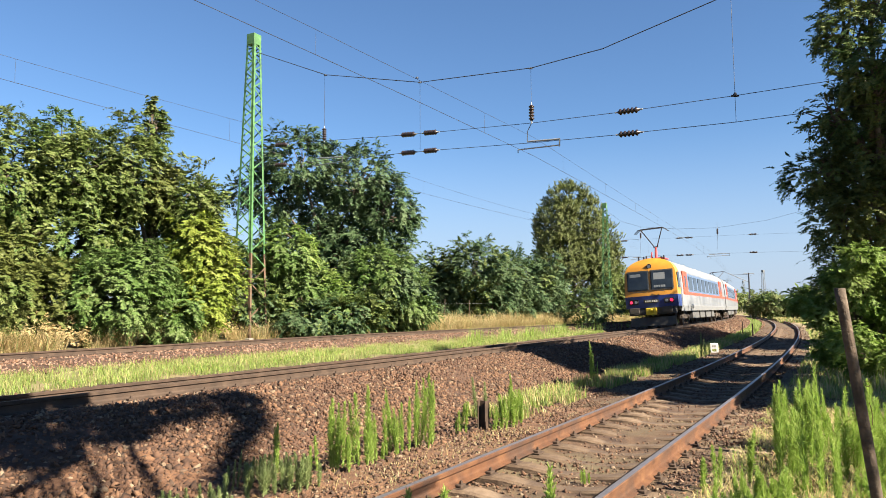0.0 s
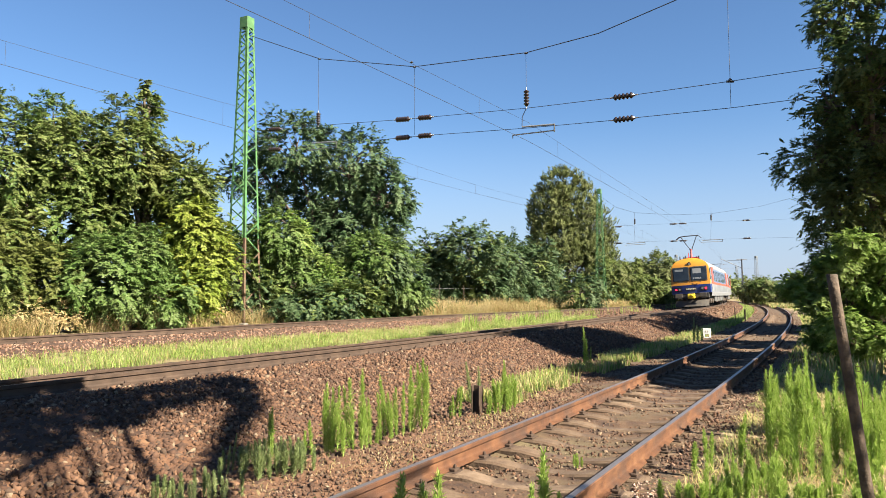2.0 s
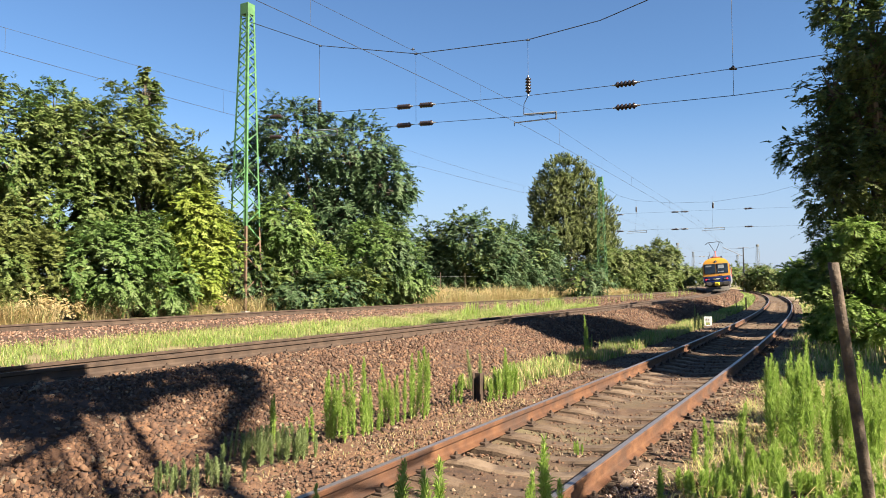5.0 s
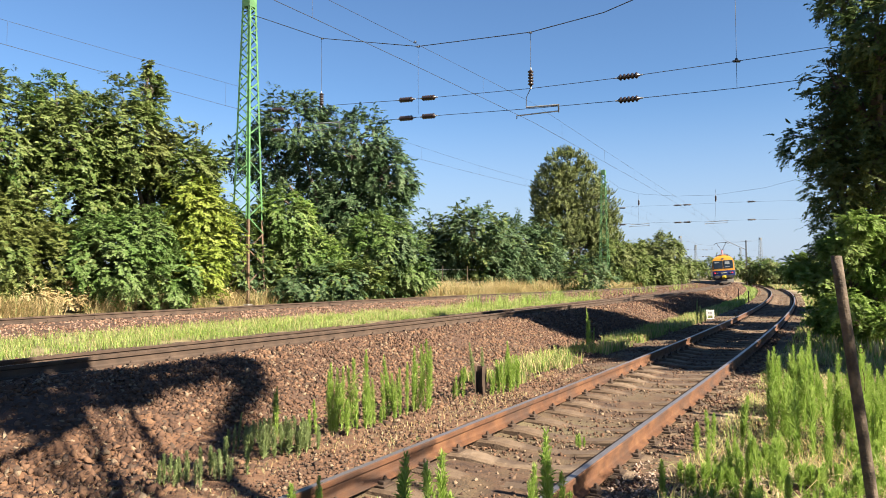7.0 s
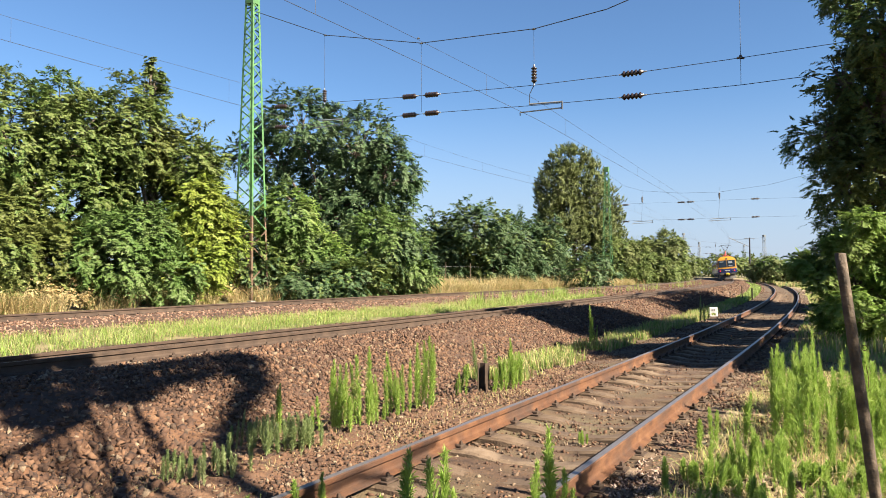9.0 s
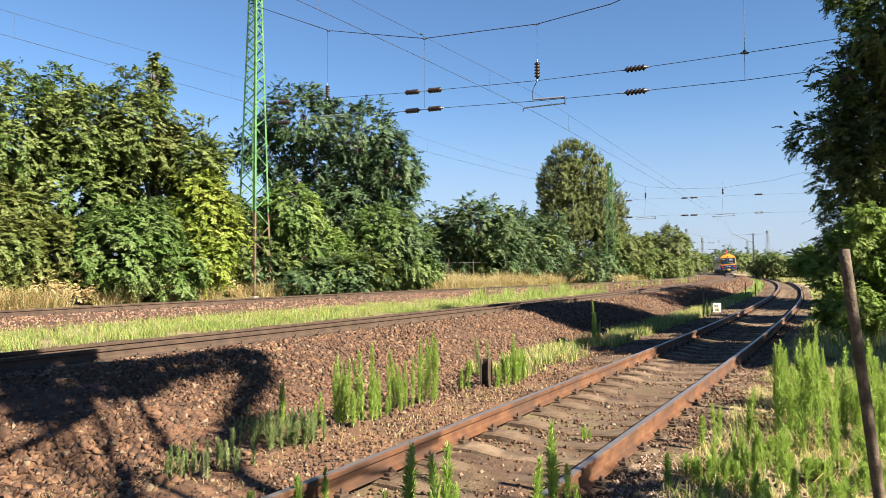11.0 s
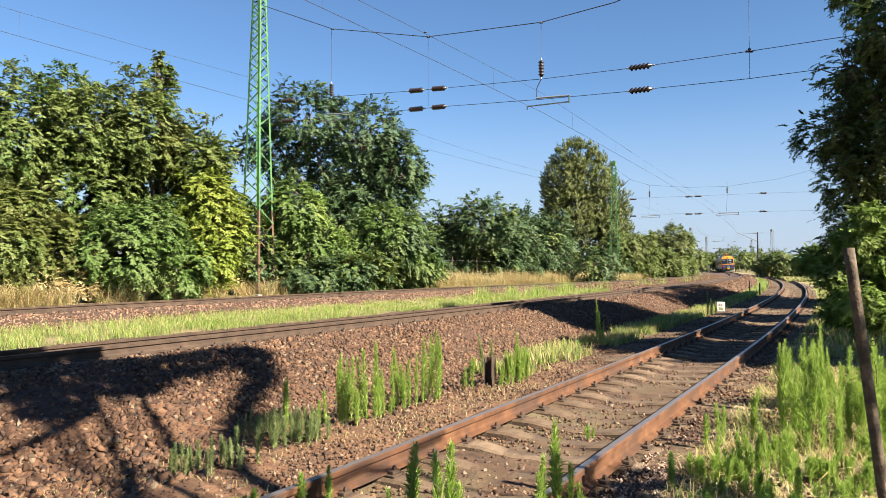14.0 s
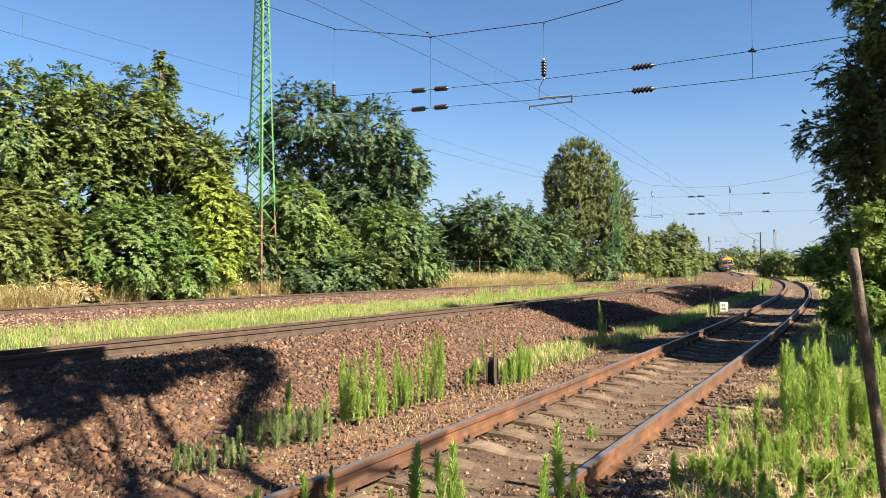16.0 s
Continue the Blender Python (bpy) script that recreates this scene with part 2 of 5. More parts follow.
def rod(bm, a, b, r0, r1=None, n=8):
    """A straight tapered bar from a to b."""
    a, b = Vector(a), Vector(b)
    r1 = r0 if r1 is None else r1
    q = (b - a).to_track_quat("Z", "Y")
    rings = []
    for p, r in ((a, r0), (b, r1)):
        rings.append([bm.verts.new(p + q @ Vector((r * math.cos(2 * math.pi * i / n), r * math.sin(2 * math.pi * i / n), 0))) for i in range(n)])
    for i in range(n):
        bm.faces.new((rings[0][i], rings[0][(i + 1) % n], rings[1][(i + 1) % n], rings[1][i]))
    bm.faces.new(rings[0][::-1])
    bm.faces.new(rings[1])
    return bm


def angle_bar(bm, a, b, w, n_hint=(0, 0, 1)):
    """A flat steel bar w wide and w/4 thick."""
    a, b = Vector(a), Vector(b)
    d = (b - a).normalized()
    u = d.cross(Vector(n_hint)).normalized() * w / 2
    v = d.cross(u).normalized() * w / 6
    vs = [bm.verts.new(p + su * u + sv * v) for p in (a, b) for su, sv in ((-1, -1), (1, -1), (1, 1), (-1, 1))]
    for i in range(4):
        j = (i + 1) % 4
        bm.faces.new((vs[i], vs[j], vs[4 + j], vs[4 + i]))
    bm.faces.new(vs[3::-1])
    bm.faces.new(vs[4:])
    return bm


def lathe(bm, prof, n=14):
    """Turned body from (radius, height) pairs."""
    rings = [[bm.verts.new((r * math.cos(2 * math.pi * i / n), r * math.sin(2 * math.pi * i / n), h)) for i in range(n)] for r, h in prof]
    for p, q in zip(rings, rings[1:]):
        for i in range(n):
            bm.faces.new((p[i], p[(i + 1) % n], q[(i + 1) % n], q[i]))
    bm.faces.new(rings[0][::-1])
    bm.faces.new(rings[-1])
    return bm


def tube_mesh(name, pts, r, mat, n=5):
    """A thin wire along points."""
    P = [Vector(p) for p in pts]
    V, F = [], []
    for i, p in enumerate(P):
        d = (P[min(i + 1, len(P) - 1)] - P[max(i - 1, 0)]).normalized()
        u = d.cross(Vector((0, 0, 1)))
        u = u.normalized() if u.length > 1e-3 else Vector((1, 0, 0))
        w = d.cross(u)
        rr = r(i) if callable(r) else r
        V += [p + rr * (math.cos(2 * math.pi * k / n) * u + math.sin(2 * math.pi * k / n) * w) for k in range(n)]
    for i in range(len(P) - 1):
        for k in range(n):
            F.append((i * n + k, i * n + (k + 1) % n, (i + 1) * n + (k + 1) % n, (i + 1) * n + k))
    return mesh_of(name, V, F, mat, smooth=True)

# ---- ground ----
def make_ground():
    th = radians(31)
    u = np.concatenate([[-2500, -900, -300, -120, -60, -35], np.arange(-25, 60, 0.45), np.arange(60, 140, 1.5), [150, 165, 185, 210, 250, 300, 400, 550, 800, 1300, 2800]])
    v = np.concatenate([[-2500, -900, -300, -120, -70, -45], np.arange(-32, -20, 1.0), np.arange(-20, 12, 0.22), np.arange(12, 30, 1.2), [35, 45, 70, 120, 300, 900, 2500]])
    U, W = np.meshgrid(u, v, indexing="ij")
    X = U * math.sin(th) + W * math.cos(th)
    Y = U * math.cos(th) - W * math.sin(th)
    Z = ground_z(X, Y).reshape(X.shape)
    Z = np.where((np.abs(U) > 420) | (np.abs(W) > 100), 0.2, Z)
    near = (U > -25) & (U < 80) & (np.abs(W) < 30)
    rough = np.array([noise.noise((a * 0.9, b * 0.9, 0)) * 0.03 + noise.noise((a * 3, b * 3, 5)) * 0.02 for a, b in zip(X.ravel(), Y.ravel())]).reshape(X.shape)
    Z = Z + np.where(near, rough, 0)
    V = np.stack([X.ravel(), Y.ravel(), Z.ravel()], 1)
    nu, nv = len(u), len(v)
    i, j = np.meshgrid(np.arange(nu - 1), np.arange(nv - 1), indexing="ij")
    a = (i * nv + j).ravel()
    F = np.stack([a, a + nv, a + nv + 1, a + 1], 1)
    c = V[F].mean(1)
    dm, d3, ds = across(MAIN, c[:, 0], c[:, 1]), across(THIRD, c[:, 0], c[:, 1]), across(SIDING, c[:, 0], c[:, 1])
    idx = np.zeros(len(F), np.int32)
    idx[(np.abs(dm) < 3.6) & (dm > -2.8)] = 1
    idx[np.abs(d3) < 2.6] = 1
    idx[(dm < -2.8) & (d3 > 2.6)] = 2
    idx[(d3 < -2.6) | (ds > 4.5)] = 2
    wob = np.array([noise.noise((p * 1.6, q * 1.6, 3)) for p, q in c[:, :2]])
    idx[(ds + 0.9 * wob > 1.5) & (ds < 9)] = 3
    idx[(dm < -2.0) & (d3 > -2.8) & (c[:, 1] > 40) & (c[:, 1] < 260)] = 1
    idx[(dm + 0.5 * wob > 2.75) & (ds < -1.1) & (c[:, 1] < 12) & (c[:, 1] > -6)] = 4
    ob = new("ground", quick_mesh("ground", V, F, [M["soil"], M["ballast"], M["turf"], M["verge"], M["red_earth"]], idx, smooth=True))
    tagged(ob, "brown trackside soil, ballast beds and grassy strips", "ground", kind="structure")


M["turf"] = material("turf_soil", [(0.10, 0.10, 0.035), (0.17, 0.16, 0.06), (0.27, 0.23, 0.11)], 0.95, 3, 0.8, 30,
                     stain=(0.24, 0.18, 0.09), stain_scale=0.5, stain_at=0.52)
make_ground()

RAIL = [(-0.07, -0.159), (0.07, -0.159), (0.07, -0.148), (0.014, -0.132), (0.009, -0.11), (0.009, -0.055), (0.033, -0.042), (0.035, -0.006), (0.026, 0.0),
        (-0.026, 0.0), (-0.035, -0.006), (-0.033, -0.042), (-0.009, -0.055), (-0.009, -0.11), (-0.014, -0.132), (-0.07, -0.148)]


def make_rail(tr, side, first, last, mat, head, parent, label):
    ss = np.concatenate([np.arange(first, 60, 1.0), np.arange(60, last, 3.0)])
    n = len(RAIL)
    V, F, idx = [], [], []
    for s in ss:
        for d, h in RAIL:
            V.append(on_track(tr, s, side * 0.75 + d, h))
    for i in range(len(ss) - 1):
        for k in range(n):
            F.append((i * n + k, i * n + (k + 1) % n, (i + 1) * n + (k + 1) % n, (i + 1) * n + k))
            idx.append(1 if k == 8 else 0)
    child("rail", mesh_of("rail", V, F, [mat, head], index=idx), parent, label)


def sleeper_mesh():
    """Pre-stressed concrete sleeper: high at the rail seats, low and narrow in the middle."""
    xs = [-1.21, -1.19, -0.95, -0.5, -0.25, 0, 0.25, 0.5, 0.95, 1.19, 1.21]
    tops = [-0.225, -0.205, -0.168, -0.166, -0.20, -0.212, -0.20, -0.166, -0.168, -0.205, -0.225]
    V, F = [], []
    for x, t in zip(xs, tops):
        w = 0.115 if abs(x) > 0.4 else 0.095
        V += [(x, -w - 0.03, -0.36), (x, -w - 0.006, t - 0.02), (x, -w + 0.02, t), (x, w - 0.02, t), (x, w + 0.006, t - 0.02), (x, w + 0.03, -0.36)]
    for i in range(len(xs) - 1):
        for k in range(5):
            F.append((i * 6 + k, i * 6 + k + 1, i * 6 + 7 + k, i * 6 + 6 + k))
    F += [(5, 4, 3, 2, 1, 0), tuple(range(len(V) - 6, len(V)))]
    return mesh_of("sleeper", V, F, M["sleeper"])


def fastening_mesh():
    """Rib plate with two clamp bolts."""
    bm = bmesh.new()
    box(bm, (-0.15, -0.08, -0.172), (0.15, 0.08, -0.158), 0.003)
    for sx in (-1, 1):
        box(bm, (sx * 0.095 - 0.03, -0.05, -0.158), (sx * 0.095 + 0.03, 0.05, -0.132), 0.006)
        rod(bm, (sx * 0.10, 0, -0.134), (sx * 0.10, 0, -0.108), 0.018, n=6)
        rod(bm, (sx * 0.10, 0, -0.11), (sx * 0.10, 0, -0.098), 0.011, n=6)
    me = bpy.data.meshes.new("fastening")
    bm.to_mesh(me)
    bm.free()
    me.materials.append(M["rust_dark"])
    return me


def make_track(name, tr, first, last, mat, head, sleepers, label, rail_label):
    root = tagged(new(name), label, "railway track", kind="structure")
    for side in (-1, 1):
        make_rail(tr, side, first, last, mat, head, root, rail_label)
    sm, fm = sleeper_mesh(), fastening_mesh()
    for s in sleepers:
        a = np.interp(s, tr["s"], tr["a"])
        tilt = math.degrees(math.atan2(tr["cant"], 1.5))
        p = on_track(tr, s, 0, 0)
        m = Matrix.Translation(p) @ pose(0, 0, 0, 0, -tilt, -math.degrees(a) + random.uniform(-0.8, 0.8))
        child("sleeper", sm, root, m=m @ Matrix.Translation((0, 0, random.uniform(-0.012, 0.004))))
        for side in (-1, 1):
            child("fastening", fm, root, m=m @ Matrix.Translation((side * 0.75, 0, 0)))
    return root


make_track("siding_track", SIDING, -12, 400, M["rust"], M["head"], np.arange(-2.6, 62, 0.6), "rusty siding track on weathered concrete sleepers", "rust-brown rail with a polished head")
make_track("main_track", MAIN, -30, 420, M["rust_dark"], M["head_dull"], np.arange(-14, 46, 0.6), "main line track on a raised reddish ballast bank", "dark brown rail")
make_track("third_track", THIRD, -30, 420, M["rust_dark"], M["head_dull"], np.arange(-8, 40, 0.6), "far track on a low ballast bed beside bushes", "dark brown rail")

# ---- plants ----
def leaf_cloud(C, N, size, rng, droop=0.25):
    """Slim pointed leaves at C with normals near N."""
    n = len(C)
    nrm = N + rng.normal(0, 0.36, (n, 3))
    nrm /= np.linalg.norm(nrm, axis=1, keepdims=True) + 1e-9
    t = rng.normal(0, 1, (n, 3))
    t[:, 2] -= droop * 2
    t -= (t * nrm).sum(1, keepdims=True) * nrm
    t /= np.linalg.norm(t, axis=1, keepdims=True) + 1e-9
    b = np.cross(nrm, t)
    L = (size * rng.uniform(0.6, 1.3, n))[:, None]
    w = L * 0.27
    V = np.stack([C - t * L * 0.4 + b * w, C + t * L * 0.6, C - t * L * 0.4 - b * w], 1).reshape(-1, 3)
    F = np.arange(3 * n).reshape(-1, 3)
    return V, F


def leaflets(C, D, U, size, rng):
    """Leaves that start at C, point along D and turn their upper side to U."""
    n = len(C)
    d = D / (np.linalg.norm(D, axis=1, keepdims=True) + 1e-9)
    b = np.cross(d, U + rng.normal(0, 0.3, (n, 3)))
    b /= np.linalg.norm(b, axis=1, keepdims=True) + 1e-9
    L = (size * 0.94 * rng.uniform(0.65, 1.25, n))[:, None]
    V = np.stack([C + d * L * 0.12 - b * L * 0.29, C + d * L * 0.12 + b * L * 0.29, C + d * L], 1).reshape(-1, 3)
    return V, np.arange(3 * n).reshape(-1, 3)


TREE_NO, CROWNS = [0], []


def tree(name, label, category, keys, count, size, lobes, base=None, limb=1.0, boughs=(), habit="frond"):
    TREE_NO[0] += 1
    rng = np.random.default_rng(TREE_NO[0])
    lob = np.array(lobes, float)
    base_x, base_y = base or (float(lob[:, 0].mean()), float(lob[:, 1].mean()))
    base_z = gz(base_x, base_y) - 0.05
    root = tagged(new(name), label, category, group="trees and shrubs beside the railway")
    root.matrix_basis = pose(base_x, base_y, base_z)
    # lobes are filled with twigs that carry sprays of leaves
    vol = lob[:, 3] ** 2 * lob[:, 4]
    per = np.maximum((1.15 * count * vol ** 0.75 / (vol ** 0.75).sum()).astype(int), 700)
    Cs, Ns, Us, twigs = [], [], [], []
    for (x, y, z, r, h), n in zip(lob, per):
        upright = habit == "upright"
        per_frond = 16
        spray = max(14, int(n / (per_frond * 5)))
        q = rng.normal(0, 1, (spray, 3))
        q /= np.linalg.norm(q, axis=1, keepdims=True)
        rad = rng.uniform(0.3, 1.0, spray) ** 0.4
        rough = 0.35 if upright else 1.0
        bump = np.array([0.95 + rough * (0.36 * noise.noise(Vector(v) * 2.2 + Vector((x, y, z))) + 0.25 * noise.noise(Vector(v) * 5.0 + Vector((z, x, y)))) for v in q])
        p = q * (rad * bump)[:, None] * np.array([r, r * 0.95, h]) * 0.97 + np.array([x, y, z])
        p[:, 2] = np.maximum(p[:, 2], base_z + 0.25 + rng.uniform(0, 0.3, spray))
        twigs.append(p)
        # at each twig's end a tuft of arched fronds with two rows of leaflets
        f = max(1, n // per_frond)
        k = rng.integers(0, spray, f)
        way = q[k] * 0.8 + rng.normal(0, 0.62, (f, 3)) + np.array([0, 0, 1.3 if upright else 0.12])
        way /= np.linalg.norm(way, axis=1, keepdims=True)
        reach = min(0.45 * r, 0.05 + 2.1 * size) * rng.uniform(0.55, 1.35, f)
        start = p[k] + rng.normal(0, 0.28, (f, 3)) * reach[:, None]
        across_way = np.cross(way, np.array([0, 0, 1.0])) + rng.normal(0, 0.12, (f, 3))
        across_way /= np.linalg.norm(across_way, axis=1, keepdims=True) + 1e-9
        t = np.tile((np.arange(per_frond) // 2 + 1) / (per_frond / 2), (f, 1)) + rng.normal(0, 0.03, (f, per_frond))
        sgn = np.tile(np.where(np.arange(per_frond) % 2, 1.0, -1.0), (f, 1))
        sag = (0.05 if upright else 0.42) * reach[:, None] * t ** 2
        axis = start[:, None] + way[:, None] * (t * reach[:, None])[..., None]
        axis[..., 2] -= sag
        Cs.append(axis.reshape(-1, 3))
        d = across_way[:, None] * sgn[..., None] + way[:, None] * 0.55 + rng.normal(0, 0.16, (f, per_frond, 3))
        d[..., 2] -= 0.0 if upright else 0.38
        Ns.append(d.reshape(-1, 3))
        Us.append(np.repeat(q[k] * 0.95 + np.array([0, 0, 0.6]) + rng.normal(0, 0.2, (f, 3)), per_frond, 0))
    C, N = np.concatenate(Cs), np.concatenate(Ns)
    V, F = leaflets(C, N, np.concatenate(Us), size, rng)
    V = V - np.array([base_x, base_y, base_z])
    V[:, 2] = np.maximum(V[:, 2], 0.04)
    # the second leaf colour grows in patches
    idx = None
    if len(keys) > 1:
        pn = np.array([noise.noise(Vector(c) * 0.55) for c in C[::8]])
        pn = np.repeat(pn, 8)[:len(C)] + rng.normal(0, 0.12, len(C))
        idx = (pn > 0.2).astype(np.int32)
    CROWNS.append(child("crown", quick_mesh("crown", V, F, [M[k] for k in keys], idx), root))
    # trunk and limbs
    bm = bmesh.new()
    top = lob[:, 2].max() - base_z
    tr = max(0.05, 0.022 * top) * limb
    mid = Vector((rng.uniform(-.2, .2), rng.uniform(-.2, .2), top * 0.30))
    crown_mid = Vector((0, 0, top * 0.62))
    rod(bm, (0, 0, -0.1), mid, tr * 1.15, tr * 0.85, 9)
    rod(bm, mid, crown_mid, tr * 0.85, tr * 0.45, 8)
    for (x, y, z, r, h), tw in zip(lob, twigs):
        c = Vector((x - base_x, y - base_y, max(z - base_z, 0.3)))
        start = mid.lerp(crown_mid, rng.uniform(0, 0.8))
        knee = start.lerp(c, 0.5) + Vector((0, 0, -0.08 * h))
        rod(bm, start, knee, tr * 0.5, tr * 0.34, 6)
        rod(bm, knee, c, tr * 0.34, tr * 0.2, 6)
        for t in tw[:16 if r > 0.6 else 3]:
            e = Vector(t) - Vector((base_x, base_y, base_z))
            rod(bm, c.lerp(knee, rng.uniform(0, .6)), e, tr * 0.15, tr * 0.05, 4)
    part("trunk", bm, M["bark"], root)
    # boughs that show singly, thick with short leafy twigs
    for pts in boughs:
        pts = [Vector(p) - Vector((base_x, base_y, base_z)) for p in pts]
        r = 0.085 if len(pts) > 5 or pts[-1].z > 6.2 else 0.034
        bm = bmesh.new()
        for a, b in zip(pts, pts[1:]):
            rod(bm, a, b, r, r * 0.82, 7)
            r *= 0.82
        part("bough", bm, M["bark"], root)
        if len(pts) < 6:
            continue
        P = np.array([a.lerp(b, t) for a, b in zip(pts[2:], pts[3:]) for t in rng.uniform(0, 1, 420)])
        V, F = leaf_cloud(P + rng.normal(0, 0.11, P.shape), np.tile((0, 0, 1.0), (len(P), 1)), size, rng)
        child("bough_leaves", quick_mesh("bough_leaves", V, F, M[keys[0]]), root)
    return root

# ---- trees and shrubs: each crown is a set of lobes (x, y, z, half width, half height) ----
tree("broadleaf_tree", "tall leafy walnut-like tree in the trackside thicket", "tree", ("leaf_a", "leaf_e",), 102000, 0.138, [
    (-14.01, 22.9, 6.1, 1.84, 2.13), (-12.17, 24.0, 6.29, 1.84, 1.74), (-13.05, 24.64, 7.55, 1.06, 0.93), (-14.98, 23.48, 4.84, 1.74, 2.23), (-12.66, 24.64, 4.26, 2.13, 2.13), (-14.21, 22.84, 2.71, 1.94, 1.74)])
tree("broadleaf_tree", "leafy tree with a brown seed-laden top", "tree", ("leaf_a", "leaf_f",), 88400, 0.138, [
    (-10.88, 25.18, 6.48, 1.36, 1.99), (-10.48, 26.0, 8.16, 0.63, 0.75), (-10.5, 26.24, 8.85, 0.4, 0.46), (-10.55, 25.94, 9.31, 0.21, 0.29), (-9.41, 26.41, 5.75, 1.36, 1.57), (-8.58, 25.52, 5.12, 0.8, 1.15), (-11.93, 26.0, 5.12, 1.47, 1.99), (-10.15, 27.07, 3.44, 1.78, 1.68)])
tree("shrub", "dense dark green shrub beside dry grass", "shrub", ("leaf_e",), 51000, 0.120, [
    (-10.09, 22.05, 2.1, 1.58, 1.39), (-10.55, 23.0, 1.36, 1.02, 0.83), (-8.98, 23.67, 1.54, 1.11, 1.11), (-9.53, 22.61, 2.84, 1.3, 0.93)])
tree("shrub", "bright yellow-green shrub in sunlight", "shrub", ("leaf_c",), 40800, 0.147, [
    (-8.31, 24.88, 3.81, 1.03, 1.13), (-8.0, 25.5, 2.79, 0.93, 1.34), (-9.03, 25.99, 2.99, 0.82, 1.23), (-8.51, 25.13, 1.76, 1.23, 0.93)])
tree("shrub", "olive green overgrown shrub with dry stems", "shrub", ("leaf_f", "leaf_a",), 51000, 0.120, [
    (-12.9, 20.62, 2.06, 1.47, 1.04), (-11.69, 21.5, 2.06, 1.21, 1.13), (-13.25, 22.12, 3.1, 1.04, 1.04), (-12.03, 21.19, 1.36, 1.04, 0.61)])
tree("broadleaf_tree", "large dark green acacia tree", "tree", ("leaf_b",), 127500, 0.156, [
    (-6.65, 34.78, 9.0, 2.03, 1.89), (-3.75, 36.0, 8.27, 2.03, 1.97), (-5.34, 37.83, 6.82, 3.05, 2.32), (-2.29, 35.52, 6.82, 1.6, 1.89), (-3.89, 36.96, 4.79, 3.19, 2.03), (-8.25, 35.22, 7.69, 1.31, 2.03), (-5.92, 36.0, 3.63, 2.61, 2.03), (-1.42, 36.49, 6.53, 0.81, 0.7), (-9.99, 35.74, 7.4, 0.87, 0.87)])
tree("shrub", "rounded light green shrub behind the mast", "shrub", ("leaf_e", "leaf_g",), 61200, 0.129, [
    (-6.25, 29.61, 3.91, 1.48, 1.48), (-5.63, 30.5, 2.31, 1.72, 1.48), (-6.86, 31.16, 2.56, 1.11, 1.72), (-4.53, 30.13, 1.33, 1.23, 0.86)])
tree("shrub", "dense green shrub at the foot of the acacia", "shrub", ("leaf_e", "leaf_b",), 57800, 0.138, [
    (-2.58, 32.85, 3.1, 1.92, 1.51), (-1.34, 34.0, 2.14, 1.37, 1.37), (-2.3, 35.48, 1.45, 2.47, 0.96), (-3.95, 33.67, 2.41, 1.1, 1.37)])
tree("shrub", "green thicket of bushes behind dry grass", "shrub", ("leaf_b", "leaf_a",), 68000, 0.175, [
    (2.94, 46.65, 4.43, 2.25, 2.01), (1.78, 48.0, 3.19, 2.13, 2.13), (5.07, 49.16, 3.39, 1.94, 2.32), (0.43, 47.54, 2.8, 1.55, 2.13), (3.72, 48.81, 2.22, 2.71, 1.55), (0.23, 47.4, 4.55, 1.01, 1.35)])
tree("broadleaf_tree", "tall rounded poplar with grey-green leaves", "tree", ("leaf_d",), 150000, 0.20, [
    (14.3, 73.0, 12.4, 2.7, 2.6), (12.9, 72.5, 10.4, 2.75, 3.0), (15.9, 73.5, 10.5, 3.1, 3.2), (13.3, 72.6, 7.0, 3.0, 3.6), (17.0, 73.0, 7.6, 2.9, 3.8),
    (15.2, 72.0, 4.2, 4.6, 3.8), (17.9, 73.0, 5.0, 2.2, 4.2), (11.9, 72.4, 8.6, 1.5, 2.6)], habit="upright")
tree("shrub", "bushes at the foot of the poplar", "shrub", ("leaf_a", "leaf_d",), 57800, 0.193, [
    (17.56, 68.71, 3.14, 2.15, 2.37), (15.02, 70.0, 2.01, 3.39, 1.69), (10.5, 71.35, 2.58, 2.26, 2.26), (20.1, 69.49, 2.86, 1.69, 2.26), (12.76, 70.85, 1.73, 2.82, 1.41)])
tree("shrub", "pale green bushes along the far track", "shrub", ("leaf_d", "leaf_a",), 51000, 0.258, [
    (30.12, 90.31, 4.79, 2.82, 2.08), (27.9, 92.0, 3.68, 2.6, 2.6), (30.9, 92.98, 4.9, 1.4, 2.1), (29.75, 90.89, 2.19, 3.71, 1.63), (33.46, 92.56, 2.41, 1.85, 1.48)])
tree("shrub", "dense green hedge behind the shrubs and the mast", "shrub", ("leaf_a", "leaf_b",), 64600, 0.156, [
    (-8.28, 28.02, 2.27, 1.64, 1.4), (-7.11, 29.0, 1.57, 1.4, 1.05), (-10.62, 29.98, 1.57, 1.64, 1.17), (-12.96, 28.58, 1.1, 1.4, 0.82), (-3.37, 29.49, 1.33, 1.64, 0.82), (-8.51, 28.3, 3.67, 1.17, 1.05), (-5.24, 29.0, 1.1, 1.64, 0.7), (-14.83, 29.98, 0.87, 1.64, 0.7), (-16.93, 28.58, 0.91, 1.4, 0.7), (-10.62, 29.42, 0.87, 1.4, 0.61)])
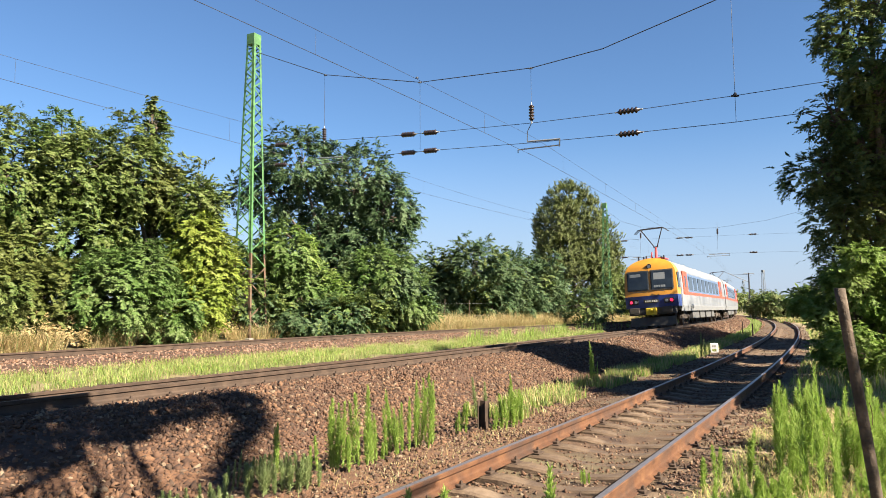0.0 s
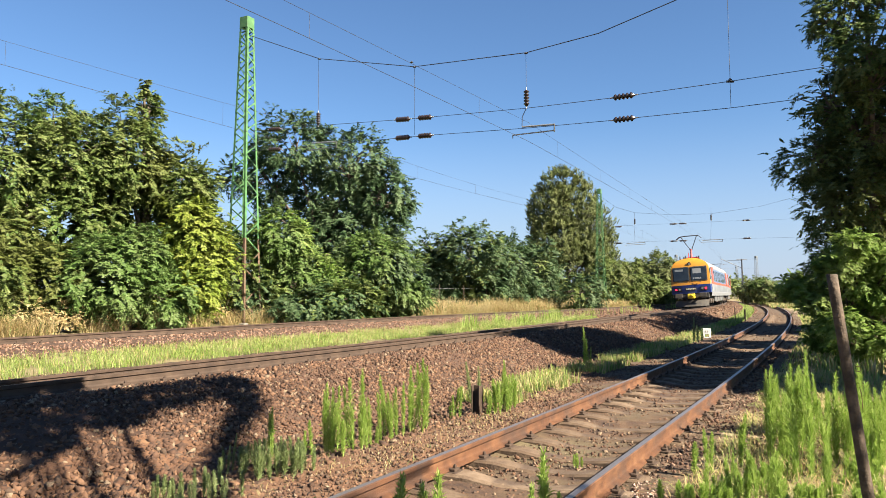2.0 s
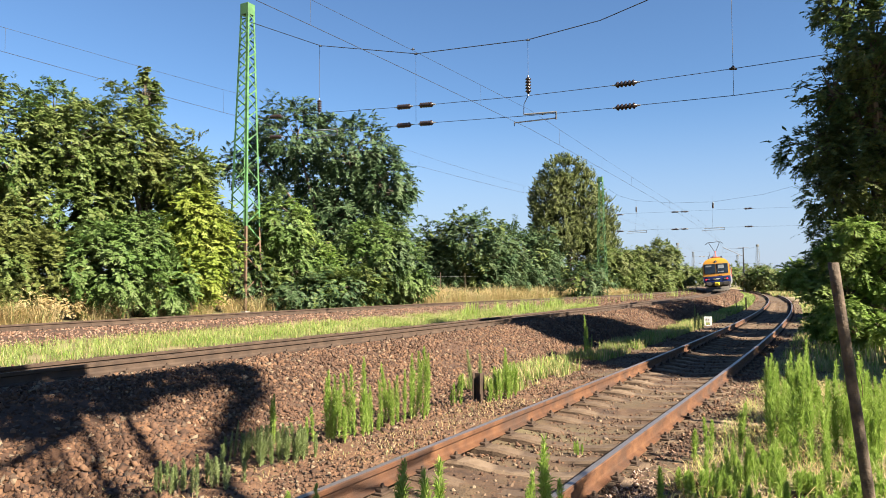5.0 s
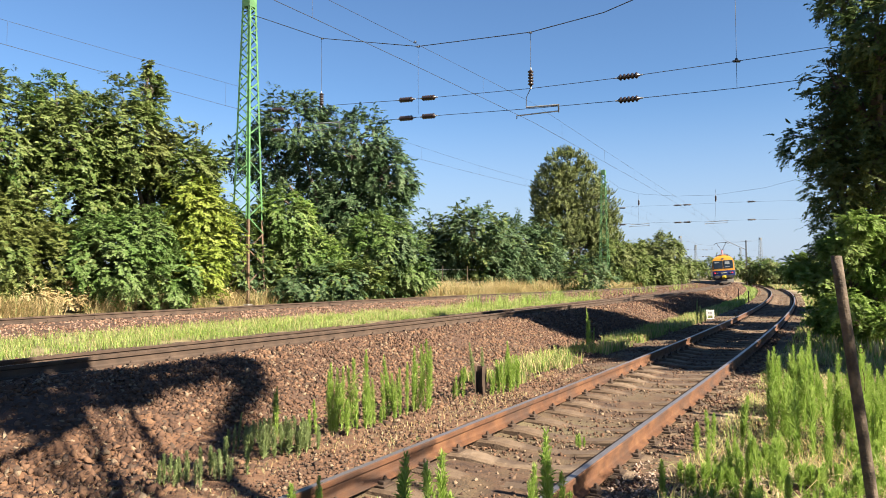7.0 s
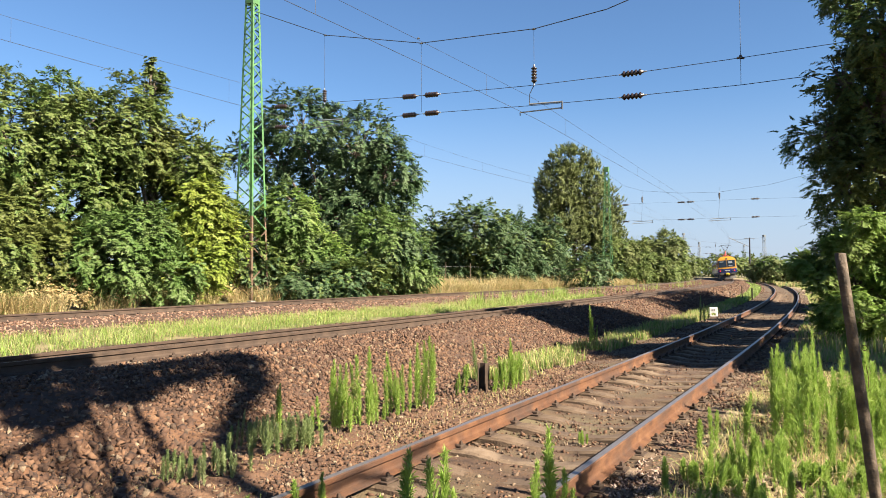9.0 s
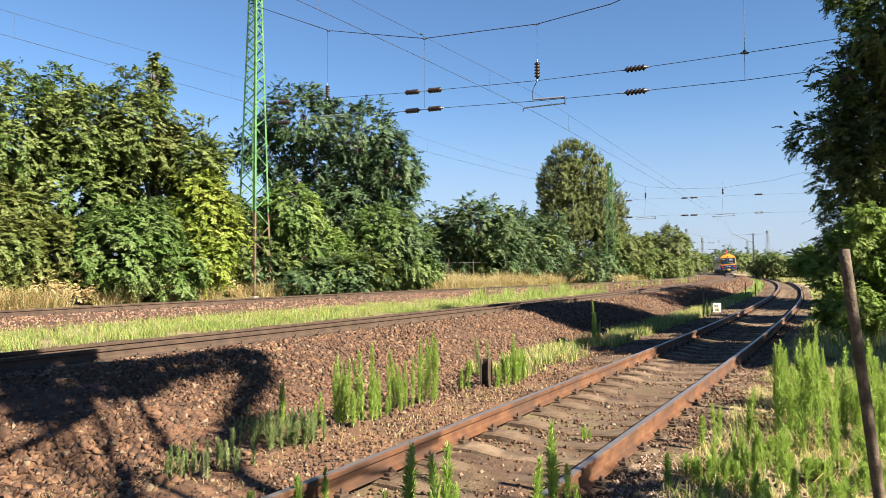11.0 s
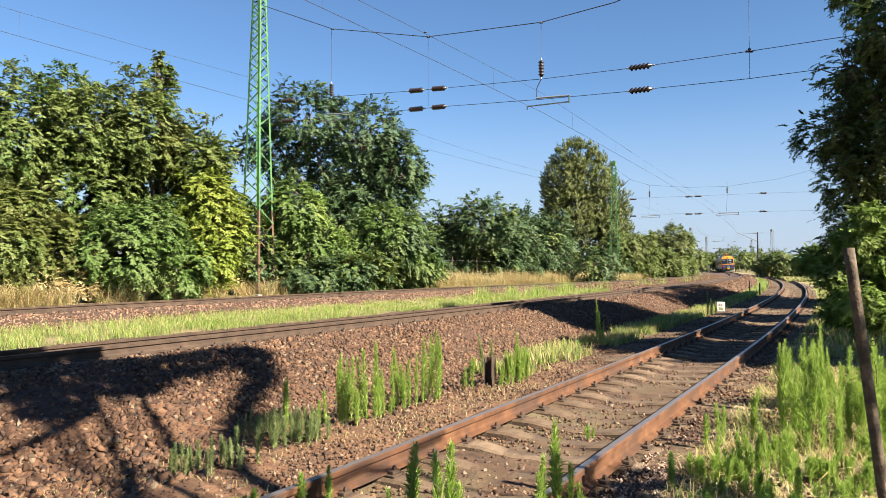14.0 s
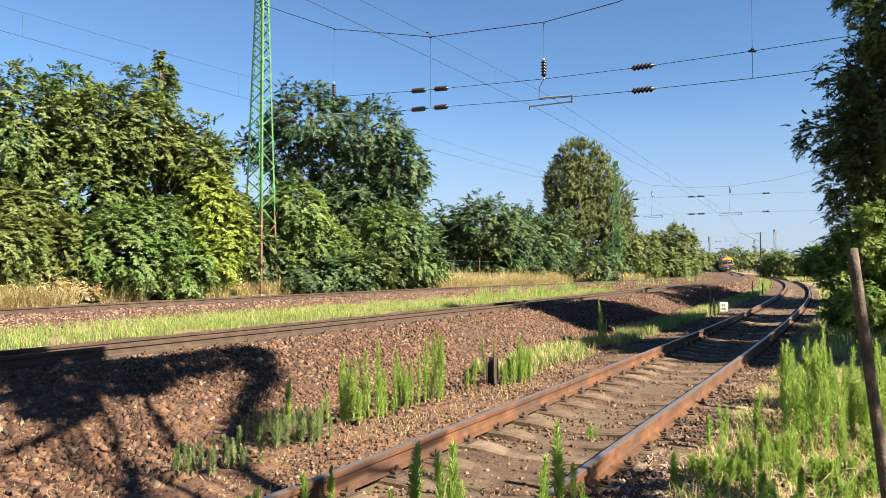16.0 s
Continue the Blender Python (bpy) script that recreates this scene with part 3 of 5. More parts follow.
tree("shrub", "continuous dark hedge along the far track", "shrub", ("leaf_b", "leaf_a",), 74800, 0.202, [
    (6.6, 54.0, 4.1, 1.9, 2.2), (8.0, 56.0, 3.7, 2.0, 2.2), (5.0, 53.0, 4.1, 1.6, 1.9), (9.6, 57.0, 3.2, 1.6, 2.0),
    (-0.67, 50.94, 3.55, 1.76, 2.18), (7.46, 52.0, 3.34, 1.76, 2.43), (8.85, 52.91, 3.97, 1.51, 2.1), (5.07, 51.37, 2.92, 2.1, 2.1), (-0.59, 52.63, 2.29, 2.1, 1.68), (2.35, 50.49, 1.66, 2.52, 1.17), (6.12, 52.0, 2.08, 2.1, 1.68), (8.22, 53.13, 2.08, 1.89, 1.68), (11.57, 51.37, 1.66, 2.1, 1.26), (-2.68, 52.63, 2.08, 2.1, 1.68)])
tree("shrub", "far bushes beyond the poplar", "shrub", ("leaf_a", "leaf_d",), 37400, 0.239, [
    (20.32, 73.73, 2.66, 2.12, 1.94), (22.74, 75.0, 2.05, 2.12, 1.51), (25.16, 76.27, 1.75, 2.12, 1.09), (21.53, 74.55, 3.57, 1.51, 1.51)])
tree("shrub", "distant line of green trees beyond the bend", "shrub", ("leaf_a", "leaf_d",), 44200, 0.552, [
    (88.0, 240.0, 5.0, 7.0, 3.4), (99.0, 242.0, 5.4, 7.0, 3.2), (110.0, 244.0, 5.0, 7.0, 3.4), (78.0, 236.0, 4.6, 6.0, 3.2),
    (90.15, 226.66, 3.68, 5.56, 2.41), (97.56, 230.0, 4.6, 6.68, 2.97), (104.06, 234.01, 3.49, 6.68, 2.41), (84.58, 228.61, 3.86, 4.64, 2.6), (112.4, 232.23, 3.68, 7.42, 2.6), (121.68, 225.55, 3.86, 7.42, 2.97)])
tree("shrub", "grey-green willow bushes beside the bending siding", "shrub", ("leaf_d", "leaf_e",), 44200, 0.276, [
    (50.04, 103.78, 2.47, 2.03, 1.69), (48.35, 105.0, 1.87, 1.35, 1.35), (52.16, 106.32, 2.04, 2.2, 1.69), (54.7, 104.24, 1.87, 2.54, 2.03), (58.09, 106.02, 2.3, 3.39, 2.54)])
# leaf_f patches: the sunlit yellowish leaves of this crown, put into the colour
tree("broadleaf_tree", "tall dark tree with sparse twigs beside the siding", "tree", ("leaf_h", "leaf_f"), 200000, 0.088, [
    (10.42, 15.92, 7.11, 0.97, 1.06), (9.69, 16.5, 6.11, 0.67, 0.73), (9.62, 17.05, 4.78, 0.92, 0.67), (10.22, 16.17, 3.78, 1.09, 1.06), (10.75, 16.87, 5.24, 1.22, 2.0), (9.42, 16.1, 3.38, 0.67, 0.56), (10.09, 16.5, 8.3, 0.73, 0.93), (11.02, 17.38, 2.18, 1.46, 1.33), (10.62, 16.28, 9.23, 0.73, 0.8), (12.22, 16.98, 6.17, 1.58, 1.86), (12.48, 15.69, 8.57, 1.34, 1.33), (13.81, 16.5, 6.97, 1.58, 2.0)])
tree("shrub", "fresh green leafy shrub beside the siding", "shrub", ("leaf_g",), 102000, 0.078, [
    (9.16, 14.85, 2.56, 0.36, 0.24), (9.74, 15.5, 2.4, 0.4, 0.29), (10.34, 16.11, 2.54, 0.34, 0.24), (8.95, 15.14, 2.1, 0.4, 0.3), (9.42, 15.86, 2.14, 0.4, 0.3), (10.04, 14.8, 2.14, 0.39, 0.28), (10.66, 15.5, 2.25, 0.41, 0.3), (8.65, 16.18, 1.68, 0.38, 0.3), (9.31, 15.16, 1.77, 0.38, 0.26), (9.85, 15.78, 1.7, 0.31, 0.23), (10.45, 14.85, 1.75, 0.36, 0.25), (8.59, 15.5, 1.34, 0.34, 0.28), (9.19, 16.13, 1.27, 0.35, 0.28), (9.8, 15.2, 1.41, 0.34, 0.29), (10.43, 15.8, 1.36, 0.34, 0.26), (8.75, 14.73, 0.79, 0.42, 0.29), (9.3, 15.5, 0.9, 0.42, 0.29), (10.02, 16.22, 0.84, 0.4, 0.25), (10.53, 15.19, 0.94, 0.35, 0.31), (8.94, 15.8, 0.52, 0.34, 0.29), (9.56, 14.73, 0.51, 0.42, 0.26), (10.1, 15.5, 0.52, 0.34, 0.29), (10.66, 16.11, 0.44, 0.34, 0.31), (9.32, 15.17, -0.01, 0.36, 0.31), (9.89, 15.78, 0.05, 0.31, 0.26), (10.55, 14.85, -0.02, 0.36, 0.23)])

tree("dry_bush", "tangled straw-coloured dry bush beside the far track", "bush", ("dry", "leaf_f"), 34000, 0.042, [
    (-12.4, 19.4, 0.95, 0.85, 0.8), (-11.5, 20.1, 0.9, 0.8, 0.8), (-10.7, 20.9, 0.75, 0.75, 0.6), (-13.2, 18.8, 1.1, 0.8, 0.95)], limb=0.3)
tree("dry_bush", "low pale dry bush at the foot of the mast", "bush", ("dry", "leaf_c"), 10000, 0.06, [
    (-8.7, 26.7, 0.85, 0.75, 0.55), (-8.1, 27.3, 0.8, 0.6, 0.5), (-9.2, 26.2, 0.75, 0.5, 0.4)], limb=0.3)

# trees behind and beside the viewer, known by their shadows on the bank and the siding
tree("broadleaf_tree", "tree whose branches shade the bank and the main track", "tree", ("leaf_b",), 62000, 0.105, [
    (2.1, 2.9, 6.6, 0.45, 0.34), (1.7, 3.0, 6.6, 0.4, 0.3),     (6.95, 1.05, 5.0, 0.4, 0.3), (6.4, 0.55, 5.0, 0.35, 0.25),     (1.45, 3.45, 6.6, 0.5, 0.38), (2.3, 2.2, 6.6, 0.45, 0.34), (2.75, 1.75, 6.6, 0.35, 0.26), (1.6, 4.0, 6.6, 0.5, 0.38), (2.55, 2.5, 6.6, 0.4, 0.3), (2.95, 1.95, 6.6, 0.35, 0.26), (2.3, 3.3, 6.6, 0.45, 0.34), (2.8, 2.6, 6.6, 0.4, 0.3), (2.75, 3.2, 6.6, 0.4, 0.3), (3.1, 2.6, 6.6, 0.33, 0.25), (3.1, 3.15, 6.6, 0.35, 0.26), (3.4, 2.75, 6.6, 0.25, 0.19), (1.9, 2.9, 6.6, 0.5, 0.38), (0.2, 3.2, 6.9, 1.0, 0.6), (0.1, 4.6, 6.9, 1.1, 0.7), (-1.4, 4.6, 7.2, 1.4, 0.8), (1.0, 3.0, 6.7, 0.7, 0.5)],
     base=(5.2, -1.2), limb=0.3, boughs=[
    [(5.2, -1.1, 3.2), (4.36, 1.23, 5.4), (4.59, 1.9, 6.0), (4.82, 2.51, 6.4), (4.77, 3.2, 6.6), (4.69, 3.91, 6.6), (4.41, 4.45, 6.6), (4.05, 5.0, 6.6), (3.77, 4.72, 6.6), (3.49, 4.28, 6.6), (3.22, 3.83, 6.6), (2.97, 3.42, 6.6)],
    [(5.2, -1.1, 3.2), (3.51, 0.81, 5.2), (4.09, 0.81, 6.0), (3.71, 1.62, 6.3), (3.09, 2.38, 6.6)],
    [(4.59, 1.48, 6.0), (4.52, 1.29, 6.2), (4.3, 1.77, 6.4), (3.63, 2.5, 6.6)],
    [(3.2, 2.2, 6.6), (3.48, 1.81, 6.6), (3.5, 1.13, 6.6), (3.43, 0.6, 6.6)],
    [(5.2, -1.1, 3.2), (5.9, 0.2, 4.4), (6.21, 0.96, 5.0), (5.6, 1.25, 5.0), (5.1, 1.52, 5.0)],
    [(5.6, 1.25, 5.0), (5.16, 1.9, 5.0), (5.41, 2.33, 5.0)],
    [(5.1, 1.52, 5.0), (4.8, 1.32, 5.0), (4.53, 0.79, 5.0), (4.4, 0.5, 5.0)],
    [(4.77, 3.2, 6.6), (4.72, 3.7, 6.6), (4.6, 4.0, 6.6), (4.2, 4.34, 6.6), (3.81, 3.79, 6.6), (3.55, 3.35, 6.6), (3.36, 2.95, 6.6)]])
tree("broadleaf_tree", "leafy tree on the verge that shades siding and bank", "tree", ("leaf_b",), 80000, 0.18, [
    (12.3, 9.4, 6.3, 1.7, 1.7), (13.2, 8.5, 3.8, 1.8, 2.0), (13.8, 7.8, 6.5, 2.0, 1.8), (11.0, 10.4, 4.8, 1.3, 1.1),
    (13.3, 9.6, 5.5, 0.9, 0.7)])
tree("broadleaf_tree", "tall leafy tree on the verge that shades the bank", "tree", ("leaf_b",), 80000, 0.18, [
    (12.0, 13.2, 8.4, 1.1, 0.9), (13.0, 13.0, 8.6, 1.3, 1.0), (14.4, 13.1, 8.5, 1.4, 1.1), (15.8, 13.2, 8.4, 1.4, 1.2), (14.6, 16.4, 8.5, 1.4, 1.1), (16.2, 16.8, 8.5, 1.5, 1.2), (15.4, 14.8, 9.0, 1.4, 1.0), (15.6, 18.0, 5.6, 0.9, 0.7), (17.2, 19.6, 5.6, 1.0, 0.8), (18.2, 18.6, 5.6, 1.1, 0.8), (17.9, 16.9, 5.6, 0.9, 0.7)],
     base=(15.5, 14.5))
tree("broadleaf_tree", "leafy tree beyond the verge that shades the siding", "tree", ("leaf_b",), 100000, 0.24, [
    (21.0, 25.5, 7.0, 2.6, 2.0), (19.9, 24.4, 8.4, 1.8, 1.4), (23.5, 24.0, 5.5, 2.4, 2.2), (20.5, 27.0, 4.6, 2.0, 2.0), (24.0, 28.0, 6.0, 2.4, 2.2), (22.0, 32.3, 8.6, 1.7, 1.3), (23.5, 31.0, 7.0, 2.0, 1.8),
    (21.6, 30.2, 8.0, 1.3, 1.0), (23.4, 32.4, 8.0, 1.4, 1.1), (25.6, 34.8, 8.0, 1.4, 1.1), (21.3, 28.6, 8.0, 1.1, 0.9), (23.4, 28.4, 8.2, 2.2, 1.6), (22.2, 27.0, 8.3, 1.8, 1.3), (24.6, 30.6, 8.4, 2.0, 1.5), (26.0, 33.5, 8.3, 1.8, 1.4), (24.2, 33.6, 8.5, 1.6, 1.2), (25.3, 36.0, 8.6, 1.6, 1.3), (26.4, 34.8, 8.5, 1.5, 1.2), (25.7, 31.6, 8.2, 1.8, 1.4), (27.2, 37.6, 8.6, 1.6, 1.2)])

# ---- overhead line ----
def lattice_mast(x, y, turn, height, w0, w1, label, rust_to=3.2, paint="mast"):
    """Four-sided lattice tower: corner angles, zigzag bracing, a capped top."""
    z = gz(x, y)
    root = tagged(new("catenary_mast"), label, "mast", group="catenary masts")
    root.matrix_basis = pose(x, y, z - 0.05, 0, 0, turn)

    def corner(i, h):
        w = w0 + (w1 - w0) * h / height
        sx, sy = ((-1, -1), (1, -1), (1, 1), (-1, 1))[i % 4]
        return Vector((sx * w / 2, sy * w / 2, h))
    for i in range(4):
        for lo, hi, mat, lab in ((0, rust_to, M["mast_rust" if paint == "mast" else paint], "rust-brown lower leg"), (rust_to, height, M[paint], "")):
            bm = bmesh.new()
            flange = 0.085 if height > 12 else 0.045
            for dx, dy in ((flange, 0), (0, flange)):
                a, b = corner(i, lo), corner(i, hi)
                sx, sy = (-1 if a.x > 0 else 1), (-1 if a.y > 0 else 1)
                w = Vector((sx * (dx + 0.008), sy * (dy + 0.008), 0))
                vs = [bm.verts.new(p + o) for p in (a, b) for o in (Vector(), Vector((w.x, 0, 0)), w, Vector((0, w.y, 0)))]
                for k in range(4):
                    j = (k + 1) % 4
                    bm.faces.new((vs[k], vs[j], vs[4 + j], vs[4 + k]))
                bm.faces.new(vs[3::-1])
                bm.faces.new(vs[4:])
            bmesh.ops.recalc_face_normals(bm, faces=bm.faces)
            part("leg", bm, mat, root, lab)
    hs, h = [0.15], 0.15
    while h < height - 0.55:
        h += (w0 + (w1 - w0) * h / height) * 0.72
        hs.append(min(h, height - 0.45))
    for i in range(4):
        n = corner(i, 0) + corner(i + 1, 0)
        for k in range(len(hs) - 1):
            bm = bmesh.new()
            a, b = (i, i + 1) if k % 2 else (i + 1, i)
            angle_bar(bm, corner(a, hs[k]), corner(b, hs[k + 1]), 0.05, n)
            part("brace", bm, M["mast_rust" if paint == "mast" else paint] if hs[k] < rust_to * 0.7 else M[paint], root)
    bm = bmesh.new()
    box(bm, (-w1 / 2 - 0.015, -w1 / 2 - 0.015, height - 0.45), (w1 / 2 + 0.015, w1 / 2 + 0.015, height), 0.01)
    part("cap", bm, M[paint], root, "painted sheet-steel cap")
    for i in range(4):
        bm = bmesh.new()
        c = corner(i, 0)
        box(bm, (c.x - 0.13, c.y - 0.13, -0.5), (c.x + 0.13, c.y + 0.13, 0.08), 0.02)
        part("footing", bm, M["concrete"], root, "concrete footing")
    return root


def wire(name, pts, r, label, mat="wire"):
    ob = new(name, tube_mesh(name, pts, r, M[mat]))
    tagged(ob, label, "wire", group="overhead wires")
    return ob


def insulator(a, b, label="dark brown ribbed porcelain insulator"):
    """A string of sheds between two ends, with metal caps."""
    a, b = Vector(a), Vector(b)
    L = (b - a).length
    root = tagged(new("insulator"), label, "insulator", group="insulators")
    root.matrix_basis = Matrix.Translation(a) @ (b - a).to_track_quat("Z", "Y").to_matrix().to_4x4()
    bm = bmesh.new()
    prof = [(0.03, L * 0.1)]
    n = 5
    for i in range(n):
        h = L * (0.14 + 0.72 * i / n)
        st = L * 0.72 / n
        prof += [(0.05, h), (0.085, h + st * 0.28), (0.09, h + st * 0.5), (0.052, h + st * 0.72)]
    prof += [(0.03, L * 0.9)]
    part("porcelain_body", lathe(bm, prof, 12), M["insul"], root, smooth=True)
    for h0, h1 in ((0, 0.12), (0.88, 1)):
        bm = bmesh.new()
        rod(bm, (0, 0, L * h0), (0, 0, L * h1), 0.022, n=8)
        part("end_cap", bm, M["zinc"], root, "galvanised end cap")


def lerp(a, b, t):
    return Vector(a).lerp(Vector(b), t)


def sag_line(a, b, sag, n=14):
    return [lerp(a, b, i / n) - Vector((0, 0, sag * 4 * (i / n) * (1 - i / n))) for i in range(n + 1)]


def portal(tower, way, height, w0, w1, lab, rust):
    """A mast; gives the places along its cross-span by distance and height."""
    lattice_mast(tower[0], tower[1], -28, height, w0, w1, lab, rust)

    def at(d, z):
        return Vector((tower[0] + way[0] * d, tower[1] + way[1] * d, z))
    return at


at = portal((-7.3, 28.0), (0.818, -0.575), 12.42, 1.0, 0.38, "green lattice catenary mast with a rusty foot beside the far track", 3.4)
# carrier wire
wire("carrier_wire", [at(0.2, 12.0), at(4.04, 10.29), at(8.42, 9.16), at(12.61, 8.8), at(14.9, 8.9), at(18.4, 9.6), at(22, 11.0), at(25, 12.3)], 0.014, "dark steel carrier wire hung between masts")
upper = [(0.3, 8.07), (1.29, 7.98), (2.17, 7.9), (4.0, 7.77), (7.55, 7.46), (9.1, 7.34), (12.63, 7.09), (15.26, 6.97), (15.94, 6.95), (18.4, 6.89), (25, 6.8)]
lower = [(0.3, 7.26), (1.39, 7.18), (2.14, 7.11), (7.6, 6.82), (9.17, 6.73), (12.63, 6.48), (15.29, 6.33), (15.94, 6.31), (18.4, 6.2), (25, 6.1)]
for line in (upper, lower):
    wire("cross_wire", [at(d, z) for d, z in line], 0.009, "thin dark cross-span wire")

    def on(d, line=line):
        return at(d, float(np.interp(d, [q[0] for q in line], [q[1] for q in line])))
    for d0, d1 in ((1.3, 2.1), (7.55, 8.3), (8.5, 9.2), (15.22, 16.0)):
        insulator(on(d0), on(d1))
for d, z0, z1 in ((4.0, 10.29, 8.28), (8.42, 9.16, 6.83), (12.6, 8.8, 7.7), (18.4, 9.6, 6.2)):
    wire("hanger_wire", [at(d, z0), at(d, z1)], 0.006, "thin vertical hanger wire of the cross-span")
insulator(at(4.0, 8.32), at(4.0, 7.72))
insulator(at(12.6, 7.72), at(12.6, 7.08))


def clamp(p, s, label="small dark wire clamp"):
    bm = bmesh.new()
    rod(bm, (0, 0, -s * 0.5), (0, 0, s * 0.6), s * 0.9, s * 0.25, 8)
    rod(bm, (-s * 1.1, 0, -s * 0.4), (s * 1.1, 0, -s * 0.4), s * 0.35, n=6)
    ob = part("wire_clamp", bm, M["wire"], None, label)
    ob.matrix_basis = Matrix.Translation(p)
    tagged(ob, label, "clamp", "wire clamps")


for p, s in ((at(18.4, 6.92), 0.085), (at(8.42, 9.16), 0.05), (at(12.6, 8.8), 0.05), (at(4.04, 10.29), 0.05), (at(8.3, 9.35), 0.05)):
    clamp(p, s)


def steady_arm(p, q, r, label):
    """Bent registration tube with a drop bracket."""
    root = tagged(new("steady_arm"), label, "steady arm", group="steady arms")
    root.matrix_basis = Matrix.Translation(p)
    bm = bmesh.new()
    rod(bm, (0, 0, 0), Vector(q) - Vector(p), 0.026, n=8)
    part("tube", bm, M["zinc"], root)
    bm = bmesh.new()
    e = Vector(q) - Vector(p)
    rod(bm, e + Vector((0, 0, 0.02)), e + Vector((0, 0, -0.22)), 0.022, n=8)
    part("bracket", bm, M["wire"], root)
    bm = bmesh.new()
    rod(bm, e + Vector((0, 0, -0.18)), Vector(r) - Vector(p), 0.02, n=8)
    rod(bm, Vector(r) - Vector(p), Vector(r) - Vector(p) + Vector((0, 0, -0.1)), 0.016, n=6)
    part("arm", bm, M["zinc"], root)


steady_arm(at(12.44, 6.54), at(13.5, 6.47), at(12.12, 6.33), "grey steel steady arm holding the contact wire")
steady_arm(at(3.7, 7.15), at(4.9, 7.05), at(3.4, 6.9), "grey steel steady arm before the acacia")
wire("hanger_wire", [at(12.6, 7.1), at(12.45, 6.85), at(12.44, 6.54)], 0.012, "short dark link from insulator to steady arm")

# the second cross-span
at2 = portal((16.4, 66.0), (0.87, -0.49), 11.2, 0.95, 0.36, "green lattice catenary mast standing before a poplar", 1.0)
wire("carrier_wire", [at2(0.2, 10.8), at2(1.6, 9.7), at2(3.3, 9.1), at2(6.6, 8.7), at2(10.0, 8.6), at2(14, 9.0), at2(21, 10.6)], 0.009, "dark steel carrier wire hung between masts")
for z in (7.86, 6.3):
    wire("cross_wire", [at2(0.2, z + 0.1), at2(12, z), at2(24, z - 0.2)], 0.006, "thin dark cross-span wire")
    for d in (1.4, 6.4, 7.2, 12.5):
        insulator(at2(d, z), at2(d + 0.75, z))
for d in (3.3, 10.0):
    wire("hanger_wire", [at2(d, 9.1), at2(d, 8.6)], 0.008, "thin vertical hanger wire of the cross-span")
    insulator(at2(d, 8.6), at2(d, 7.95))
    wire("hanger_wire", [at2(d, 7.95), at2(d - 0.1, 6.3)], 0.008, "thin vertical hanger wire of the cross-span")
    steady_arm(at2(d - 0.8, 6.25), at2(d + 0.9, 6.3), at2(d - 0.9, 6.1), "grey steel steady arm on the second span")


def overhead(tr, supports, contact, rise, least, label):
    """Contact wire and messenger over a track, with droppers."""
    for (s0, d0), (s1, d1) in zip(supports, supports[1:]):
        n = 16
        C, G = [], []
        for i in range(n + 1):
            t = i / n
            p = on_track(tr, s0 + (s1 - s0) * t, 0)
            a = on_track(tr, s0 + (s1 - s0) * t, d0 + (d1 - d0) * t)
            C.append(Vector((a.x, a.y, p.z + contact)))
            G.append(Vector((a.x, a.y, p.z + contact + rise - (rise - least) * 4 * t * (1 - t))))
        wire("contact_wire", C, 0.006, label)
        wire("messenger_wire", G, 0.0045, "thin messenger wire above the contact wire")
        for i in range(1, n, 2):
            wire("dropper", [C[i], G[i]], 0.003, "short thin dropper between two wires")


overhead(MAIN, [(-35.0, -0.45), (20.0, 0.8), (66.0, -0.1), (120.0, 0.3), (175.0, -0.3), (230.0, 0.3), (300.0, 0)], 5.88, 0.6, 0.42, "dark contact wire over the main track")
overhead(THIRD, [(-32.0, -0.6), (20.0, 0.9), (64.0, -0.3), (120.0, 0.3), (180.0, 0), (240.0, 0)], 6.2, 0.8, 0.4, "dark contact wire over the far track")

for x, y, h, w in ((83.0, 175.0, 11.2, 1.1), (60.9, 170.0, 10.9, 1.1), (108.6, 244.0, 11.3, 1.3), (87.5, 230.0, 11.4, 1.2)):
    lattice_mast(x, y, 20, h, w, 0.5, "distant grey lattice catenary mast", 0.3, "zinc_dark")


def at3(d, z):
    """On the third cross-span, d metres from its mast beyond the far track."""
    return Vector((60.9 + 0.975 * d, 170.0 + 0.22 * d, z))


wire("carrier_wire", [at3(0.2, 10.4), at3(5, 9.3), at3(11, 8.8), at3(17, 9.3), at3(22.6, 10.6)], 0.012, "dark steel carrier wire hung between masts")
for z in (7.95, 6.3):
    wire("cross_wire", [at3(0.2, z + 0.1), at3(11, z), at3(22.6, z)], 0.009, "thin dark cross-span wire")
    for d in (1.6, 5.8, 6.8, 11.6):
        insulator(at3(d, z), at3(d + 0.85, z))
for d in (4.0, 8.8):
    wire("hanger_wire", [at3(d, 9.2), at3(d, 6.3)], 0.009, "thin vertical hanger wire of the cross-span")
    insulator(at3(d, 8.7), at3(d, 7.9))


